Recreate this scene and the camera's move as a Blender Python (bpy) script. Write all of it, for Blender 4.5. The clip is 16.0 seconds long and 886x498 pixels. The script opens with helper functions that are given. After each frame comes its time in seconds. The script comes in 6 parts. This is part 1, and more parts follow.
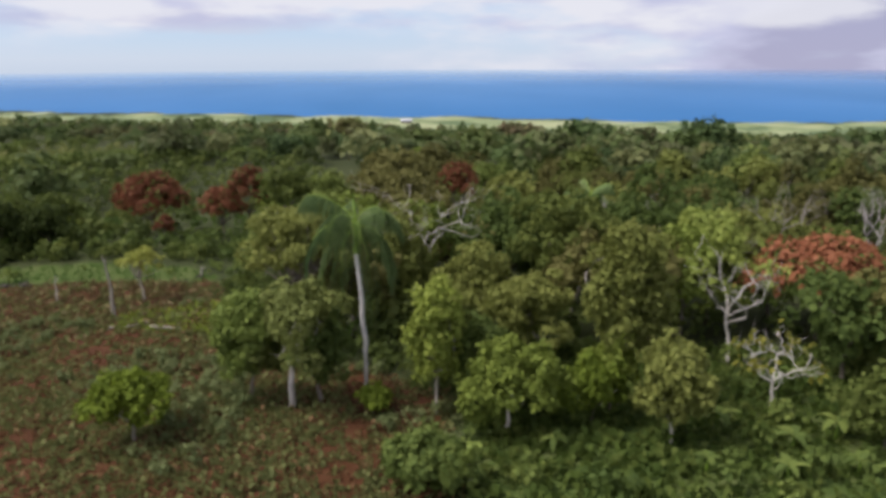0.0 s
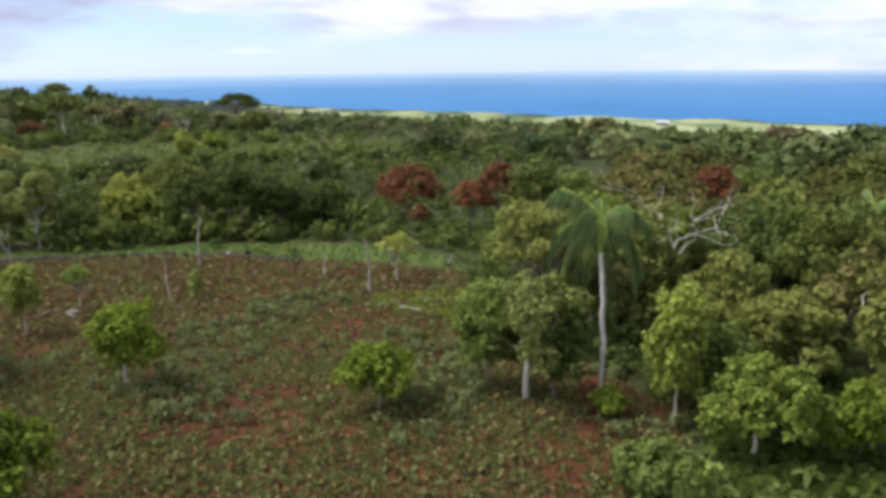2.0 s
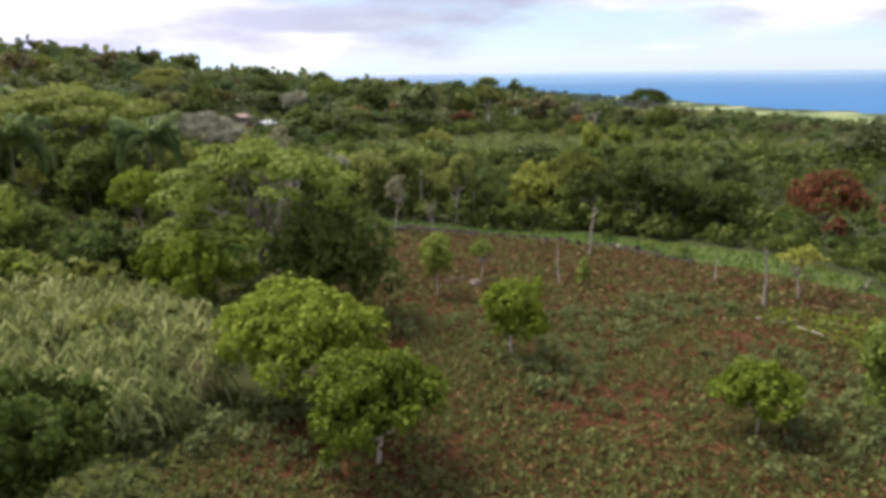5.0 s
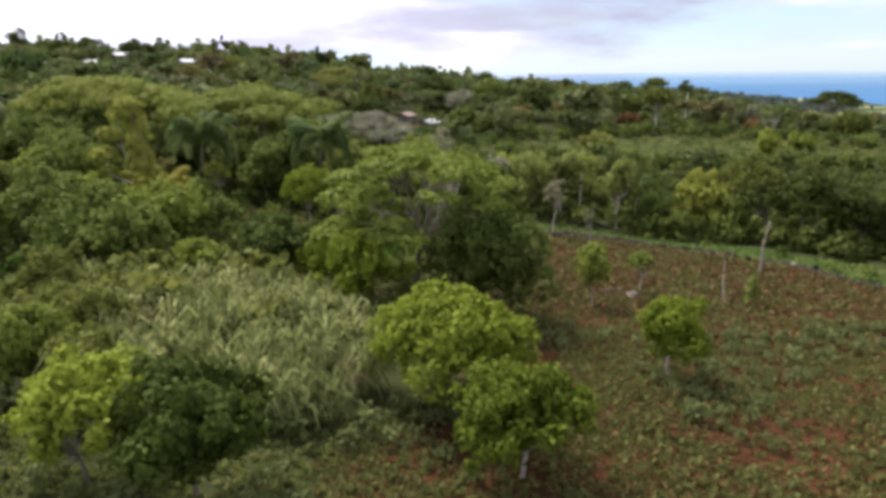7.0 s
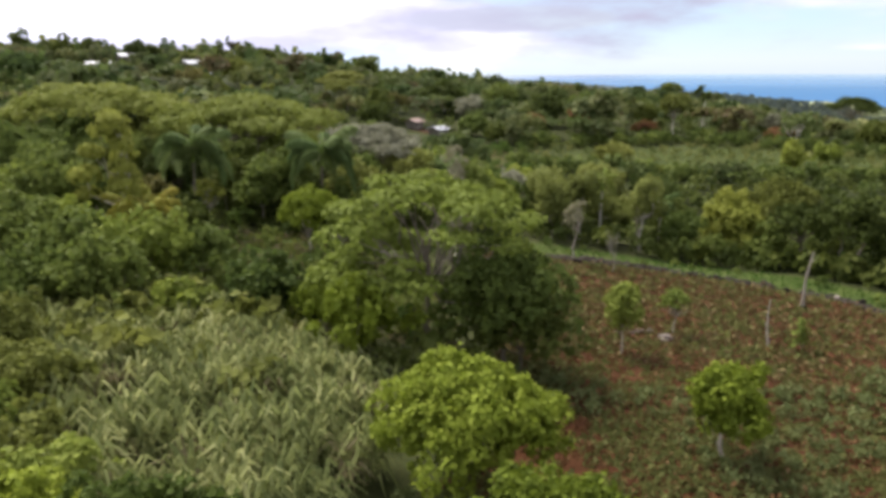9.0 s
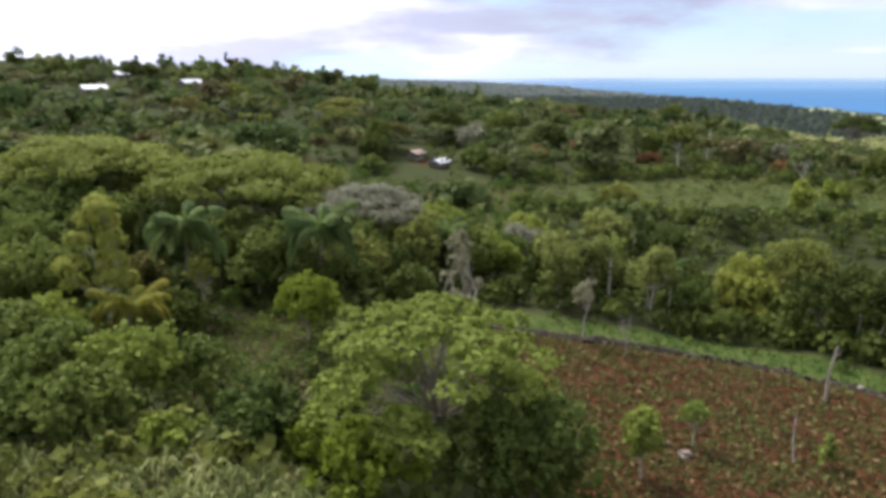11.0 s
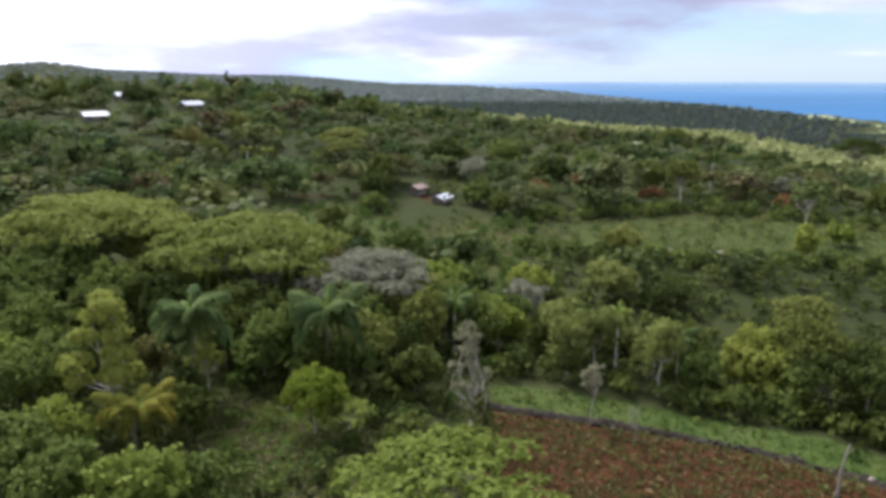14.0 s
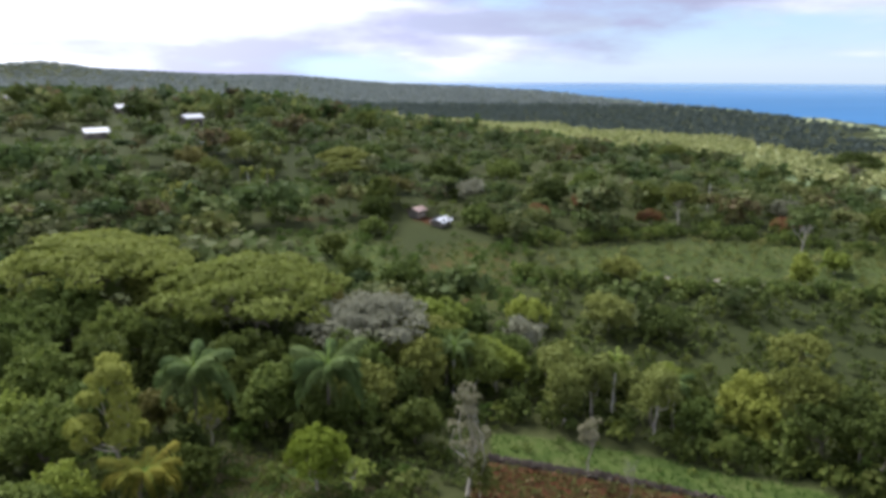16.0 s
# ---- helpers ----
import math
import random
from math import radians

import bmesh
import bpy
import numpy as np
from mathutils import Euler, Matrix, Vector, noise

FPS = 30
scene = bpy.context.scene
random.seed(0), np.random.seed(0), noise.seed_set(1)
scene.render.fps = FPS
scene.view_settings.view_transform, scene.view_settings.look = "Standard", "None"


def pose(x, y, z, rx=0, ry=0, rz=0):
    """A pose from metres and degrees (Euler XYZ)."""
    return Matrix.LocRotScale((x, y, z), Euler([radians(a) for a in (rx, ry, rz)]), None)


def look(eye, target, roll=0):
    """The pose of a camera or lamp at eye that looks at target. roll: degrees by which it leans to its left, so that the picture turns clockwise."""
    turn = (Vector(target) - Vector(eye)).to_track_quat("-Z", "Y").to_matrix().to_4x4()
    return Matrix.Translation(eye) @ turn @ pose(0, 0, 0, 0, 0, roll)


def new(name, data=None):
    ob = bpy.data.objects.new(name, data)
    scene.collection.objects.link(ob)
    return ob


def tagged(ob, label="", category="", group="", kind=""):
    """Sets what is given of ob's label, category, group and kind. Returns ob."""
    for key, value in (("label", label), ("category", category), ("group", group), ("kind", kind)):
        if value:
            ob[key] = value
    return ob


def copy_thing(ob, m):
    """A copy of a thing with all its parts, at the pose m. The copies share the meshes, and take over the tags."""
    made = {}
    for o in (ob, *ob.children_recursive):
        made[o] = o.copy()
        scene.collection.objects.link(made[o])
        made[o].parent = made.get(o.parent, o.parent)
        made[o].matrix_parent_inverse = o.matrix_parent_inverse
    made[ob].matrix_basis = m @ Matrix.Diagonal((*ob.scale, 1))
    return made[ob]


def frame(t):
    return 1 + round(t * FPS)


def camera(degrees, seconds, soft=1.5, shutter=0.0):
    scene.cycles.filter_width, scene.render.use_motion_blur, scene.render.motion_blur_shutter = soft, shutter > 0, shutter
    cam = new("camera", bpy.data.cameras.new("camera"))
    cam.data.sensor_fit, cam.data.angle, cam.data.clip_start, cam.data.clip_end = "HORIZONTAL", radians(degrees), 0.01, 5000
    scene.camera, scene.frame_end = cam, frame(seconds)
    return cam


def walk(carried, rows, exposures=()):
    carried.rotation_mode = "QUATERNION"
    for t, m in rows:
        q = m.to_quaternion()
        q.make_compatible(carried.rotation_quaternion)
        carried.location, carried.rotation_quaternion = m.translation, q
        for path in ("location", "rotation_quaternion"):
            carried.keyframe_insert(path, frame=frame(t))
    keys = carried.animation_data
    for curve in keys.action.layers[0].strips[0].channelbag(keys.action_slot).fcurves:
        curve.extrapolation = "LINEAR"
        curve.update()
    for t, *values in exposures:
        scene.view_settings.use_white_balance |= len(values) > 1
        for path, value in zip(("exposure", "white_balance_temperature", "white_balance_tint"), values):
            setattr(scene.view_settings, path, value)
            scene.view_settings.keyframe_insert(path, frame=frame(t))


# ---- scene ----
cam = camera(61.7, 16.0, soft=4.0)
METRES, EYE, TILT, LEAN, TURN = 30.0, 20.0, -14.5, 0.25, 0.0
ROWS = [
    (0.0, 0.0, 0.0, 0.0, -0.0, 0.0, 0.0),
    (0.5, -0.0017, 0.0022, -0.0035, 1.02, 0.3, -0.3),
    (1.0, -0.0062, 0.004, -0.0047, 6.57, 0.1, -1.62),
    (1.5, -0.0053, 0.0055, -0.006, 13.1, -0.26, -3.09),
    (2.0, -0.0037, 0.0059, -0.0073, 18.6, -0.68, -4.29),
    (2.5, -0.0028, 0.0066, -0.0085, 23.29, -1.16, -5.29),
    (3.0, -0.0033, 0.0074, -0.0093, 27.71, -1.69, -6.25),
    (3.5, -0.0042, 0.0099, -0.0106, 32.3, -2.27, -7.19),
    (4.0, -0.005, 0.0113, -0.0114, 37.55, -3.01, -8.25),
    (4.5, -0.0043, 0.0118, -0.0112, 43.13, -3.89, -9.26),
    (5.0, -0.0027, 0.0114, -0.0101, 48.65, -4.87, -10.19),
    (7.5, -0.0287, 0.0228, 0.0088, 61.65, -7.51, -12.17),
    (8.0, -0.0823, 0.0456, 0.0139, 61.67, -7.52, -12.22),
    (8.5, -0.1544, 0.0769, 0.0258, 61.65, -7.45, -12.3),
    (9.0, -0.2165, 0.0968, 0.0628, 61.65, -7.5, -12.41),
    (11.5, -0.3939, 0.0953, 0.3481, 61.54, -7.27, -12.56),
    (12.0, -0.4123, 0.0846, 0.4048, 61.52, -7.25, -12.61),
    (12.5, -0.4267, 0.0722, 0.4602, 61.51, -7.24, -12.64),
    (13.0, -0.4395, 0.061, 0.5087, 61.48, -7.18, -12.65),
    (13.5, -0.4476, 0.0566, 0.5281, 61.49, -7.13, -12.59),
    (14.0, -0.4539, 0.0561, 0.53, 61.48, -7.11, -12.59),
    (14.5, -0.4586, 0.0506, 0.554, 61.44, -7.1, -12.62),
    (15.0, -0.4615, 0.0373, 0.6038, 61.39, -7.11, -12.68),
    (15.5, -0.4619, 0.0236, 0.6601, 61.4, -7.15, -12.74),
    (16.0, -0.4627, 0.009, 0.711, 61.39, -7.16, -12.78),
]
walk(cam, [(t, pose(0, 0, EYE, TILT, LEAN, TURN) @ pose(METRES * x, METRES * y, METRES * z, 90 + pitch, roll, yaw)) for t, x, y, z, yaw, pitch, roll in ROWS], exposures=((0.0, 0.42, 6200, 15), (0.7, 0.54, 6100, 12), (1.5, 0.72, 6100, 10), (3.0, 0.81, 6450, 10), (5.0, 0.84, 6600, 10), (9.0, 0.86, 6700, 10), (11.5, 0.79, 6200, 10), (14.0, 0.71, 6050, 10), (16.0, 0.69, 6000, 10)))

# ---- world, sun and light ----
SUN_BEARING, SUN_HEIGHT = 100.0, 55.0
sun_way = Vector((-math.sin(radians(SUN_BEARING)) * math.cos(radians(SUN_HEIGHT)), math.cos(radians(SUN_BEARING)) * math.cos(radians(SUN_HEIGHT)), math.sin(radians(SUN_HEIGHT))))
sun = new("sun", bpy.data.lights.new("sun", "SUN"))
sun.data.energy, sun.data.angle, sun.data.color = 3.5, radians(26), (1.0, 0.94, 0.84)
sun.matrix_world = look(sun_way * 100, (0, 0, 0))


class Nodes:
    """A short way to write a node tree."""

    def __init__(self, tree):
        self.tree = tree
        tree.nodes.clear()

    def add(self, kind, inputs=None, **settings):
        node = self.tree.nodes.new(kind)
        for key, value in settings.items():
            setattr(node, key, value)
        for key, value in (inputs or {}).items():
            if isinstance(value, bpy.types.NodeSocket):
                self.tree.links.new(value, node.inputs[key])
            else:
                node.inputs[key].default_value = value
        return node

    def math(self, op, a, b=0.0, c=0.0, clamp=False):
        node = self.add("ShaderNodeMath", {0: a, 1: b, 2: c}, operation=op)
        node.use_clamp = clamp
        return node.outputs[0]

    def ramp(self, fac, stops, mode="LINEAR"):
        node = self.add("ShaderNodeValToRGB", {0: fac})
        node.color_ramp.interpolation = mode
        els = node.color_ramp.elements
        while len(els) < len(stops):
            els.new(0.5)
        for el, (at, col) in zip(els, stops):
            el.position = at
            el.color = (*col, 1) if isinstance(col, tuple) else (col, col, col, 1)
        return node.outputs[0]

    def noise(self, vector, scale, detail=4.0, rough=0.55):
        return self.add("ShaderNodeTexNoise", {"Vector": vector, "Scale": scale, "Detail": detail, "Roughness": rough}).outputs["Fac"]

    def mix(self, fac, a, b):
        node = self.add("ShaderNodeMix", data_type="RGBA")
        for at, value in ((0, fac), (6, a), (7, b)):
            if isinstance(value, bpy.types.NodeSocket):
                self.tree.links.new(value, node.inputs[at])
            else:
                node.inputs[at].default_value = (*value, 1) if isinstance(value, tuple) else value
        return node.outputs[2]


world = bpy.data.worlds.new("sky")
scene.world = world
world.use_nodes = True
n = Nodes(world.node_tree)
way = n.add("ShaderNodeTexCoord").outputs["Generated"]
axes = n.add("ShaderNodeSeparateXYZ", {0: way}).outputs
lift = n.math("MAXIMUM", axes[2], 0.0)
sky = n.add("ShaderNodeTexSky", sky_type="NISHITA", sun_disc=False, sun_elevation=radians(SUN_HEIGHT), sun_rotation=radians(-SUN_BEARING), altitude=80.0, air_density=1.0, dust_density=0.0, ozone_density=3.0)
clear = n.add("ShaderNodeBackground", {"Color": sky.outputs[0], "Strength": 0.11})
# long flat banks of cloud over a pale blue veil
sheet = n.add("ShaderNodeCombineXYZ", {0: axes[0], 1: axes[1], 2: n.math("MULTIPLY", axes[2], 4.5)}).outputs[0]
puffs = n.noise(sheet, 2.3, 7.0, 0.58)
banks = n.noise(n.add("ShaderNodeVectorMath", {0: sheet, 1: (7.3, 2.1, 0.0)}, operation="ADD").outputs[0], 1.1, 3.0, 0.5)
amount = n.math("ADD", n.math("MULTIPLY", n.math("MINIMUM", lift, 0.2), 1.5), n.math("MULTIPLY_ADD", puffs, 0.62, n.math("MULTIPLY", banks, 0.38)))
cover = n.ramp(amount, ((0.475, 0.0), (0.60, 1.0)), "EASE")
to_sun = n.add("ShaderNodeVectorMath", {0: way, 1: tuple(Vector((sun_way.x, sun_way.y, 0.25)).normalized())}, operation="DOT_PRODUCT").outputs["Value"]
glare = n.math("POWER", n.math("MAXIMUM", to_sun, 0.0), 6.0)
shade = n.noise(n.add("ShaderNodeVectorMath", {0: sheet, 1: (1.7, 9.2, 0.0)}, operation="ADD").outputs[0], 2.6, 6.0, 0.55)
tone = n.ramp(shade, ((0.39, (0.50, 0.50, 0.68)), (0.48, (0.70, 0.71, 0.89)), (0.56, (0.98, 0.98, 1.0))))
veil = n.mix(cover, (0.50, 0.68, 0.95), tone)
# long grey-violet streaks of cloud, with bright upper edges
for (cx, cy, cz), wide, tall, colour in (((-0.852, 0.521, 0.050), 0.115, 0.016, (0.50, 0.52, 0.68)), ((-0.36, 0.93, 0.046), 0.24, 0.022, (0.60, 0.59, 0.80)), ((0.38, 0.92, 0.055), 0.13, 0.024, (1.0, 1.0, 1.0)), ((-0.546, 0.836, 0.013), 0.06, 0.007, (0.98, 0.98, 1.0))):
    away = n.add("ShaderNodeVectorMath", {0: way, 1: (cx, cy, cz)}, operation="SUBTRACT").outputs[0]
    aside = n.add("ShaderNodeVectorMath", {0: away, 1: (cy, -cx, 0.0)}, operation="DOT_PRODUCT").outputs["Value"]
    above = n.add("ShaderNodeSeparateXYZ", {0: away}).outputs[2]
    ahead = n.add("ShaderNodeVectorMath", {0: way, 1: (cx, cy, cz)}, operation="DOT_PRODUCT").outputs["Value"]
    gap = n.math("ADD", n.math("POWER", n.math("DIVIDE", aside, wide), 2.0), n.math("POWER", n.math("DIVIDE", above, tall), 2.0))
    gap = n.math("ADD", gap, n.math("MULTIPLY", n.math("SUBTRACT", n.math("ADD", puffs, shade), 1.0), 4.0))
    body = n.math("MULTIPLY", n.ramp(gap, ((0.15, 0.8), (0.95, 0.0)), "EASE"), n.math("GREATER_THAN", ahead, 0.0))
    veil = n.mix(body, veil, colour)
cloud = n.add("ShaderNodeBackground", {"Color": veil, "Strength": n.math("MULTIPLY_ADD", glare, 0.95, 0.61)})
thick = n.math("MULTIPLY_ADD", glare, 0.5, n.math("MULTIPLY_ADD", cover, 0.25, 0.72), clamp=True)
n.add("ShaderNodeOutputWorld", {0: n.add("ShaderNodeMixShader", {0: thick, 1: clear.outputs[0], 2: cloud.outputs[0]}).outputs[0]})


# ---- materials ----
def material(name):
    m = bpy.data.materials.new(name)
    m.use_nodes = True
    return m, Nodes(m.node_tree)


def foliage(name, dark, mid, light, through_light=0.36, rough=0.65, stops=None, plants=0.46, blades=0.26):
    """Leaves: the tone goes from plant to plant and from leaf to leaf, with a fine grain of smaller leaves."""
    dim = dark or stops[0][1]
    m, n = material(name)
    leaf = n.add("ShaderNodeNewGeometry").outputs["Random Per Island"]
    own = n.add("ShaderNodeObjectInfo").outputs["Random"]
    tint = n.add("ShaderNodeAttribute", attribute_name="tint").outputs["Fac"]
    plant = n.math("FRACT", n.math("ADD", own, tint))
    value = n.math("MULTIPLY_ADD", plant, plants, n.math("MULTIPLY_ADD", leaf, blades, 0.5 - 0.5 * (plants + blades)))
    col = n.ramp(value, stops or ((0.12, dark), (0.5, mid), (0.9, light)))
    grain = n.noise(n.add("ShaderNodeTexCoord").outputs["Object"], 5.0, 3.0, 0.7)
    col = n.mix(n.ramp(grain, ((0.38, 0.0), (0.62, 1.0))), n.mix(0.36, col, dim), col)
    relief = n.add("ShaderNodeBump", {"Height": grain, "Strength": 0.7, "Distance": 0.15}).outputs[0]
    face = n.add("ShaderNodeBsdfPrincipled", {"Base Color": col, "Roughness": rough, "Specular IOR Level": 0.10, "Normal": relief})
    back = n.add("ShaderNodeBsdfTranslucent", {"Color": col})
    n.add("ShaderNodeOutputMaterial", {0: n.add("ShaderNodeMixShader", {0: through_light, 1: face.outputs[0], 2: back.outputs[0]}).outputs[0]})
    return m


def grained(name, stops, scale=3.0, rough=0.85, bump=0.3, stretch=(1, 1, 1), own=0.25):
    """A rough solid with grain at two scales and a tone of its own for each piece."""
    m, n = material(name)
    at = n.add("ShaderNodeMapping", {0: n.add("ShaderNodeTexCoord").outputs["Object"], 3: stretch}).outputs[0]
    fine, broad = n.noise(at, scale * 4, 6.0), n.noise(at, scale * 0.6, 3.0)
    each = n.add("ShaderNodeObjectInfo").outputs["Random"]
    value = n.math("MULTIPLY_ADD", fine, 0.5, n.math("MULTIPLY_ADD", broad, 0.5, n.math("MULTIPLY", n.math("SUBTRACT", each, 0.5), own)))
    col = n.ramp(value, stops)
    relief = n.add("ShaderNodeBump", {"Height": fine, "Strength": bump, "Distance": 0.05}).outputs[0]
    n.add("ShaderNodeOutputMaterial", {0: n.add("ShaderNodeBsdfPrincipled", {"Base Color": col, "Roughness": rough, "Normal": relief, "Specular IOR Level": 0.25}).outputs[0]})
    return m


LEAF_MANGO = foliage("mango_leaf", (0.076, 0.108, 0.014), (0.216, 0.280, 0.033), (0.360, 0.420, 0.066))
LEAF_LIGHT = foliage("light_leaf", (0.136, 0.186, 0.044), (0.274, 0.331, 0.072), (0.455, 0.495, 0.117))
LEAF_GREEN = foliage("green_leaf", (0.058, 0.090, 0.024), (0.138, 0.184, 0.042), (0.250, 0.295, 0.070))
LEAF_DARK = foliage("dark_leaf", (0.040, 0.058, 0.016), (0.096, 0.126, 0.028), (0.185, 0.212, 0.046))
LEAF_OLIVE = foliage("olive_leaf", (0.090, 0.110, 0.028), (0.182, 0.205, 0.048), (0.305, 0.318, 0.084))
LEAF_YELLOW = foliage("yellow_leaf", (0.16, 0.17, 0.03), (0.29, 0.27, 0.045), (0.42, 0.36, 0.07))
LEAF_RED = foliage("young_red_leaf", (0.110, 0.044, 0.022), (0.215, 0.084, 0.040), (0.330, 0.150, 0.070))
LEAF_GREY = foliage("grey_leaf", (0.150, 0.155, 0.105), (0.235, 0.240, 0.165), (0.335, 0.335, 0.250))
LEAF_RUST = foliage("rust_orange_leaf", (0.20, 0.075, 0.036), (0.36, 0.145, 0.072), (0.48, 0.240, 0.120))
LEAF_PALM = foliage("palm_leaf", (0.075, 0.125, 0.040), (0.160, 0.222, 0.076), (0.280, 0.335, 0.125))
LEAF_ROYAL = foliage("royal_palm_leaf", (0.046, 0.084, 0.028), (0.104, 0.155, 0.052), (0.200, 0.250, 0.092))
LEAF_FERN = foliage("dry_fern", (0.108, 0.056, 0.024), (0.182, 0.104, 0.046), (0.255, 0.170, 0.082), 0.15)
LEAF_CANE = foliage("cane_blade", (0.120, 0.150, 0.052), (0.285, 0.318, 0.118), (0.560, 0.570, 0.260), plants=0.62, blades=0.36)
LEAF_HERB = foliage("herb_leaf", (0.088, 0.125, 0.040), (0.184, 0.210, 0.061), (0.328, 0.303, 0.111))
LEAF_SAGE = foliage("sage_leaf", (0.105, 0.135, 0.050), (0.165, 0.195, 0.074), (0.230, 0.255, 0.104))
LEAF_WOODS = foliage("woods_leaf", None, None, None, plants=0.90, blades=0.08, stops=((0.03, (0.046, 0.074, 0.026)), (0.18, (0.088, 0.130, 0.038)), (0.30, (0.135, 0.165, 0.052)), (0.42, (0.066, 0.100, 0.032)), (0.54, (0.150, 0.152, 0.070)), (0.62, (0.112, 0.156, 0.044)), (0.72, (0.185, 0.202, 0.064)), (0.80, (0.150, 0.104, 0.060)), (0.85, (0.060, 0.092, 0.030)), (0.96, (0.215, 0.225, 0.088))))
# pale blue-grey leaves of the far plain: aerial haze put into the colour
LEAF_FAR_HAZED = foliage("hazed_distant_leaf", (0.155, 0.188, 0.185), (0.188, 0.220, 0.214), (0.225, 0.255, 0.245), plants=0.3, blades=0.15)
# dull bluish coast leaves: cloud shade and haze are painted in
LEAF_COAST_HAZED = foliage("hazed_coastal_leaf", (0.068, 0.092, 0.084), (0.092, 0.118, 0.106), (0.122, 0.148, 0.132), plants=0.4, blades=0.15)
LEAF_STRAW = foliage("yellow_green_leaf", (0.190, 0.220, 0.040), (0.310, 0.335, 0.070), (0.420, 0.430, 0.110))
LEAF_STRIP = foliage("pasture_blade", (0.054, 0.096, 0.018), (0.090, 0.145, 0.028), (0.146, 0.200, 0.046))
LEAF_CANOPY = foliage("canopy_leaf", (0.112, 0.152, 0.030), (0.222, 0.278, 0.054), (0.360, 0.412, 0.094))
LEAF_LUSH = foliage("lush_leaf", (0.046, 0.076, 0.016), (0.090, 0.126, 0.024), (0.165, 0.192, 0.048))
LEAF_ROW = foliage("withered_crop", (0.108, 0.084, 0.036), (0.182, 0.142, 0.062), (0.260, 0.208, 0.100), 0.10)
LEAF_TREELINE = foliage("treeline_leaf", (0.125, 0.150, 0.044), (0.240, 0.270, 0.074), (0.385, 0.405, 0.130))
LEAF_HAY = foliage("dry_grass_blade", (0.120, 0.105, 0.052), (0.205, 0.180, 0.095), (0.310, 0.270, 0.155), 0.2)
LEAF_TURF = foliage("turf_blade", (0.036, 0.082, 0.012), (0.062, 0.126, 0.020), (0.108, 0.174, 0.036))
SOIL_BANK = grained("dark_earth", ((0.3, (0.014, 0.010, 0.008)), (0.55, (0.032, 0.024, 0.018)), (0.75, (0.07, 0.054, 0.040))), 1.2)
LEAF_WEED = foliage("weed_leaf", (0.092, 0.108, 0.038), (0.170, 0.186, 0.062), (0.262, 0.262, 0.100))
LEAF_BROWN = foliage("brown_olive_leaf", (0.078, 0.080, 0.024), (0.148, 0.142, 0.042), (0.232, 0.215, 0.072))
LEAF_CROWN = foliage("flat_crown_leaf", (0.115, 0.145, 0.032), (0.215, 0.255, 0.056), (0.350, 0.375, 0.096))
LEAF_LIME = foliage("lime_leaf", (0.130, 0.172, 0.032), (0.245, 0.298, 0.052), (0.390, 0.425, 0.092))
LEAF_SCRUB = foliage("scrub_leaf", (0.056, 0.082, 0.024), (0.120, 0.154, 0.038), (0.208, 0.232, 0.064))
LEAF_BRICK = foliage("brown_red_leaf", (0.120, 0.056, 0.028), (0.205, 0.095, 0.046), (0.290, 0.155, 0.078))
LEAF_PALE = foliage("pale_leaf", (0.20, 0.195, 0.120), (0.30, 0.290, 0.185), (0.42, 0.400, 0.27))
LEAF_GROVE_SUNLIT = foliage("sunlit_grove_leaf", (0.22, 0.25, 0.10), (0.36, 0.38, 0.16), (0.52, 0.51, 0.26))
BARK = grained("grey_bark", ((0.3, (0.10, 0.085, 0.065)), (0.55, (0.22, 0.19, 0.155)), (0.75, (0.34, 0.31, 0.27))), 2.0, stretch=(1, 1, 0.3))
BARK_GREY = grained("weathered_bark", ((0.3, (0.17, 0.15, 0.125)), (0.55, (0.30, 0.275, 0.24)), (0.75, (0.44, 0.41, 0.37))), 2.0, stretch=(1, 1, 0.4))
BARK_PALE = grained("pale_bark", ((0.3, (0.26, 0.23, 0.19)), (0.55, (0.46, 0.42, 0.37)), (0.75, (0.62, 0.58, 0.53))), 2.0, stretch=(1, 1, 0.4))
BARK_WHITE = grained("white_palm_bark", ((0.3, (0.48, 0.45, 0.41)), (0.55, (0.66, 0.63, 0.59)), (0.75, (0.78, 0.76, 0.73))), 2.0, stretch=(1, 1, 2.0))
BARK_CHAR = grained("burnt_wood", ((0.3, (0.02, 0.016, 0.014)), (0.6, (0.06, 0.045, 0.036)), (0.8, (0.14, 0.11, 0.09))), 3.0)
SHAFT = grained("green_crownshaft", ((0.3, (0.12, 0.20, 0.025)), (0.7, (0.26, 0.38, 0.06))), 2.0, 0.5, 0.1)
STONE = grained("field_stone", ((0.3, (0.014, 0.011, 0.009)), (0.55, (0.036, 0.029, 0.024)), (0.75, (0.09, 0.075, 0.062))), 1.5, own=0.4)
ROCK = grained("pale_rock", ((0.3, (0.15, 0.125, 0.11)), (0.55, (0.26, 0.225, 0.195)), (0.75, (0.38, 0.34, 0.30))), 1.5)
WALL_PAINT = grained("wall_paint", ((0.3, (0.14, 0.125, 0.11)), (0.7, (0.26, 0.235, 0.205))), 0.8, 0.8, 0.1)
ROOF_WHITE = grained("white_zinc_roof", ((0.3, (0.40, 0.42, 0.46)), (0.7, (0.62, 0.63, 0.66))), 0.8, 0.45, 0.1)
ROOF_GREY = grained("grey_zinc_roof", ((0.3, (0.36, 0.38, 0.42)), (0.7, (0.60, 0.62, 0.66))), 0.8, 0.45, 0.1)
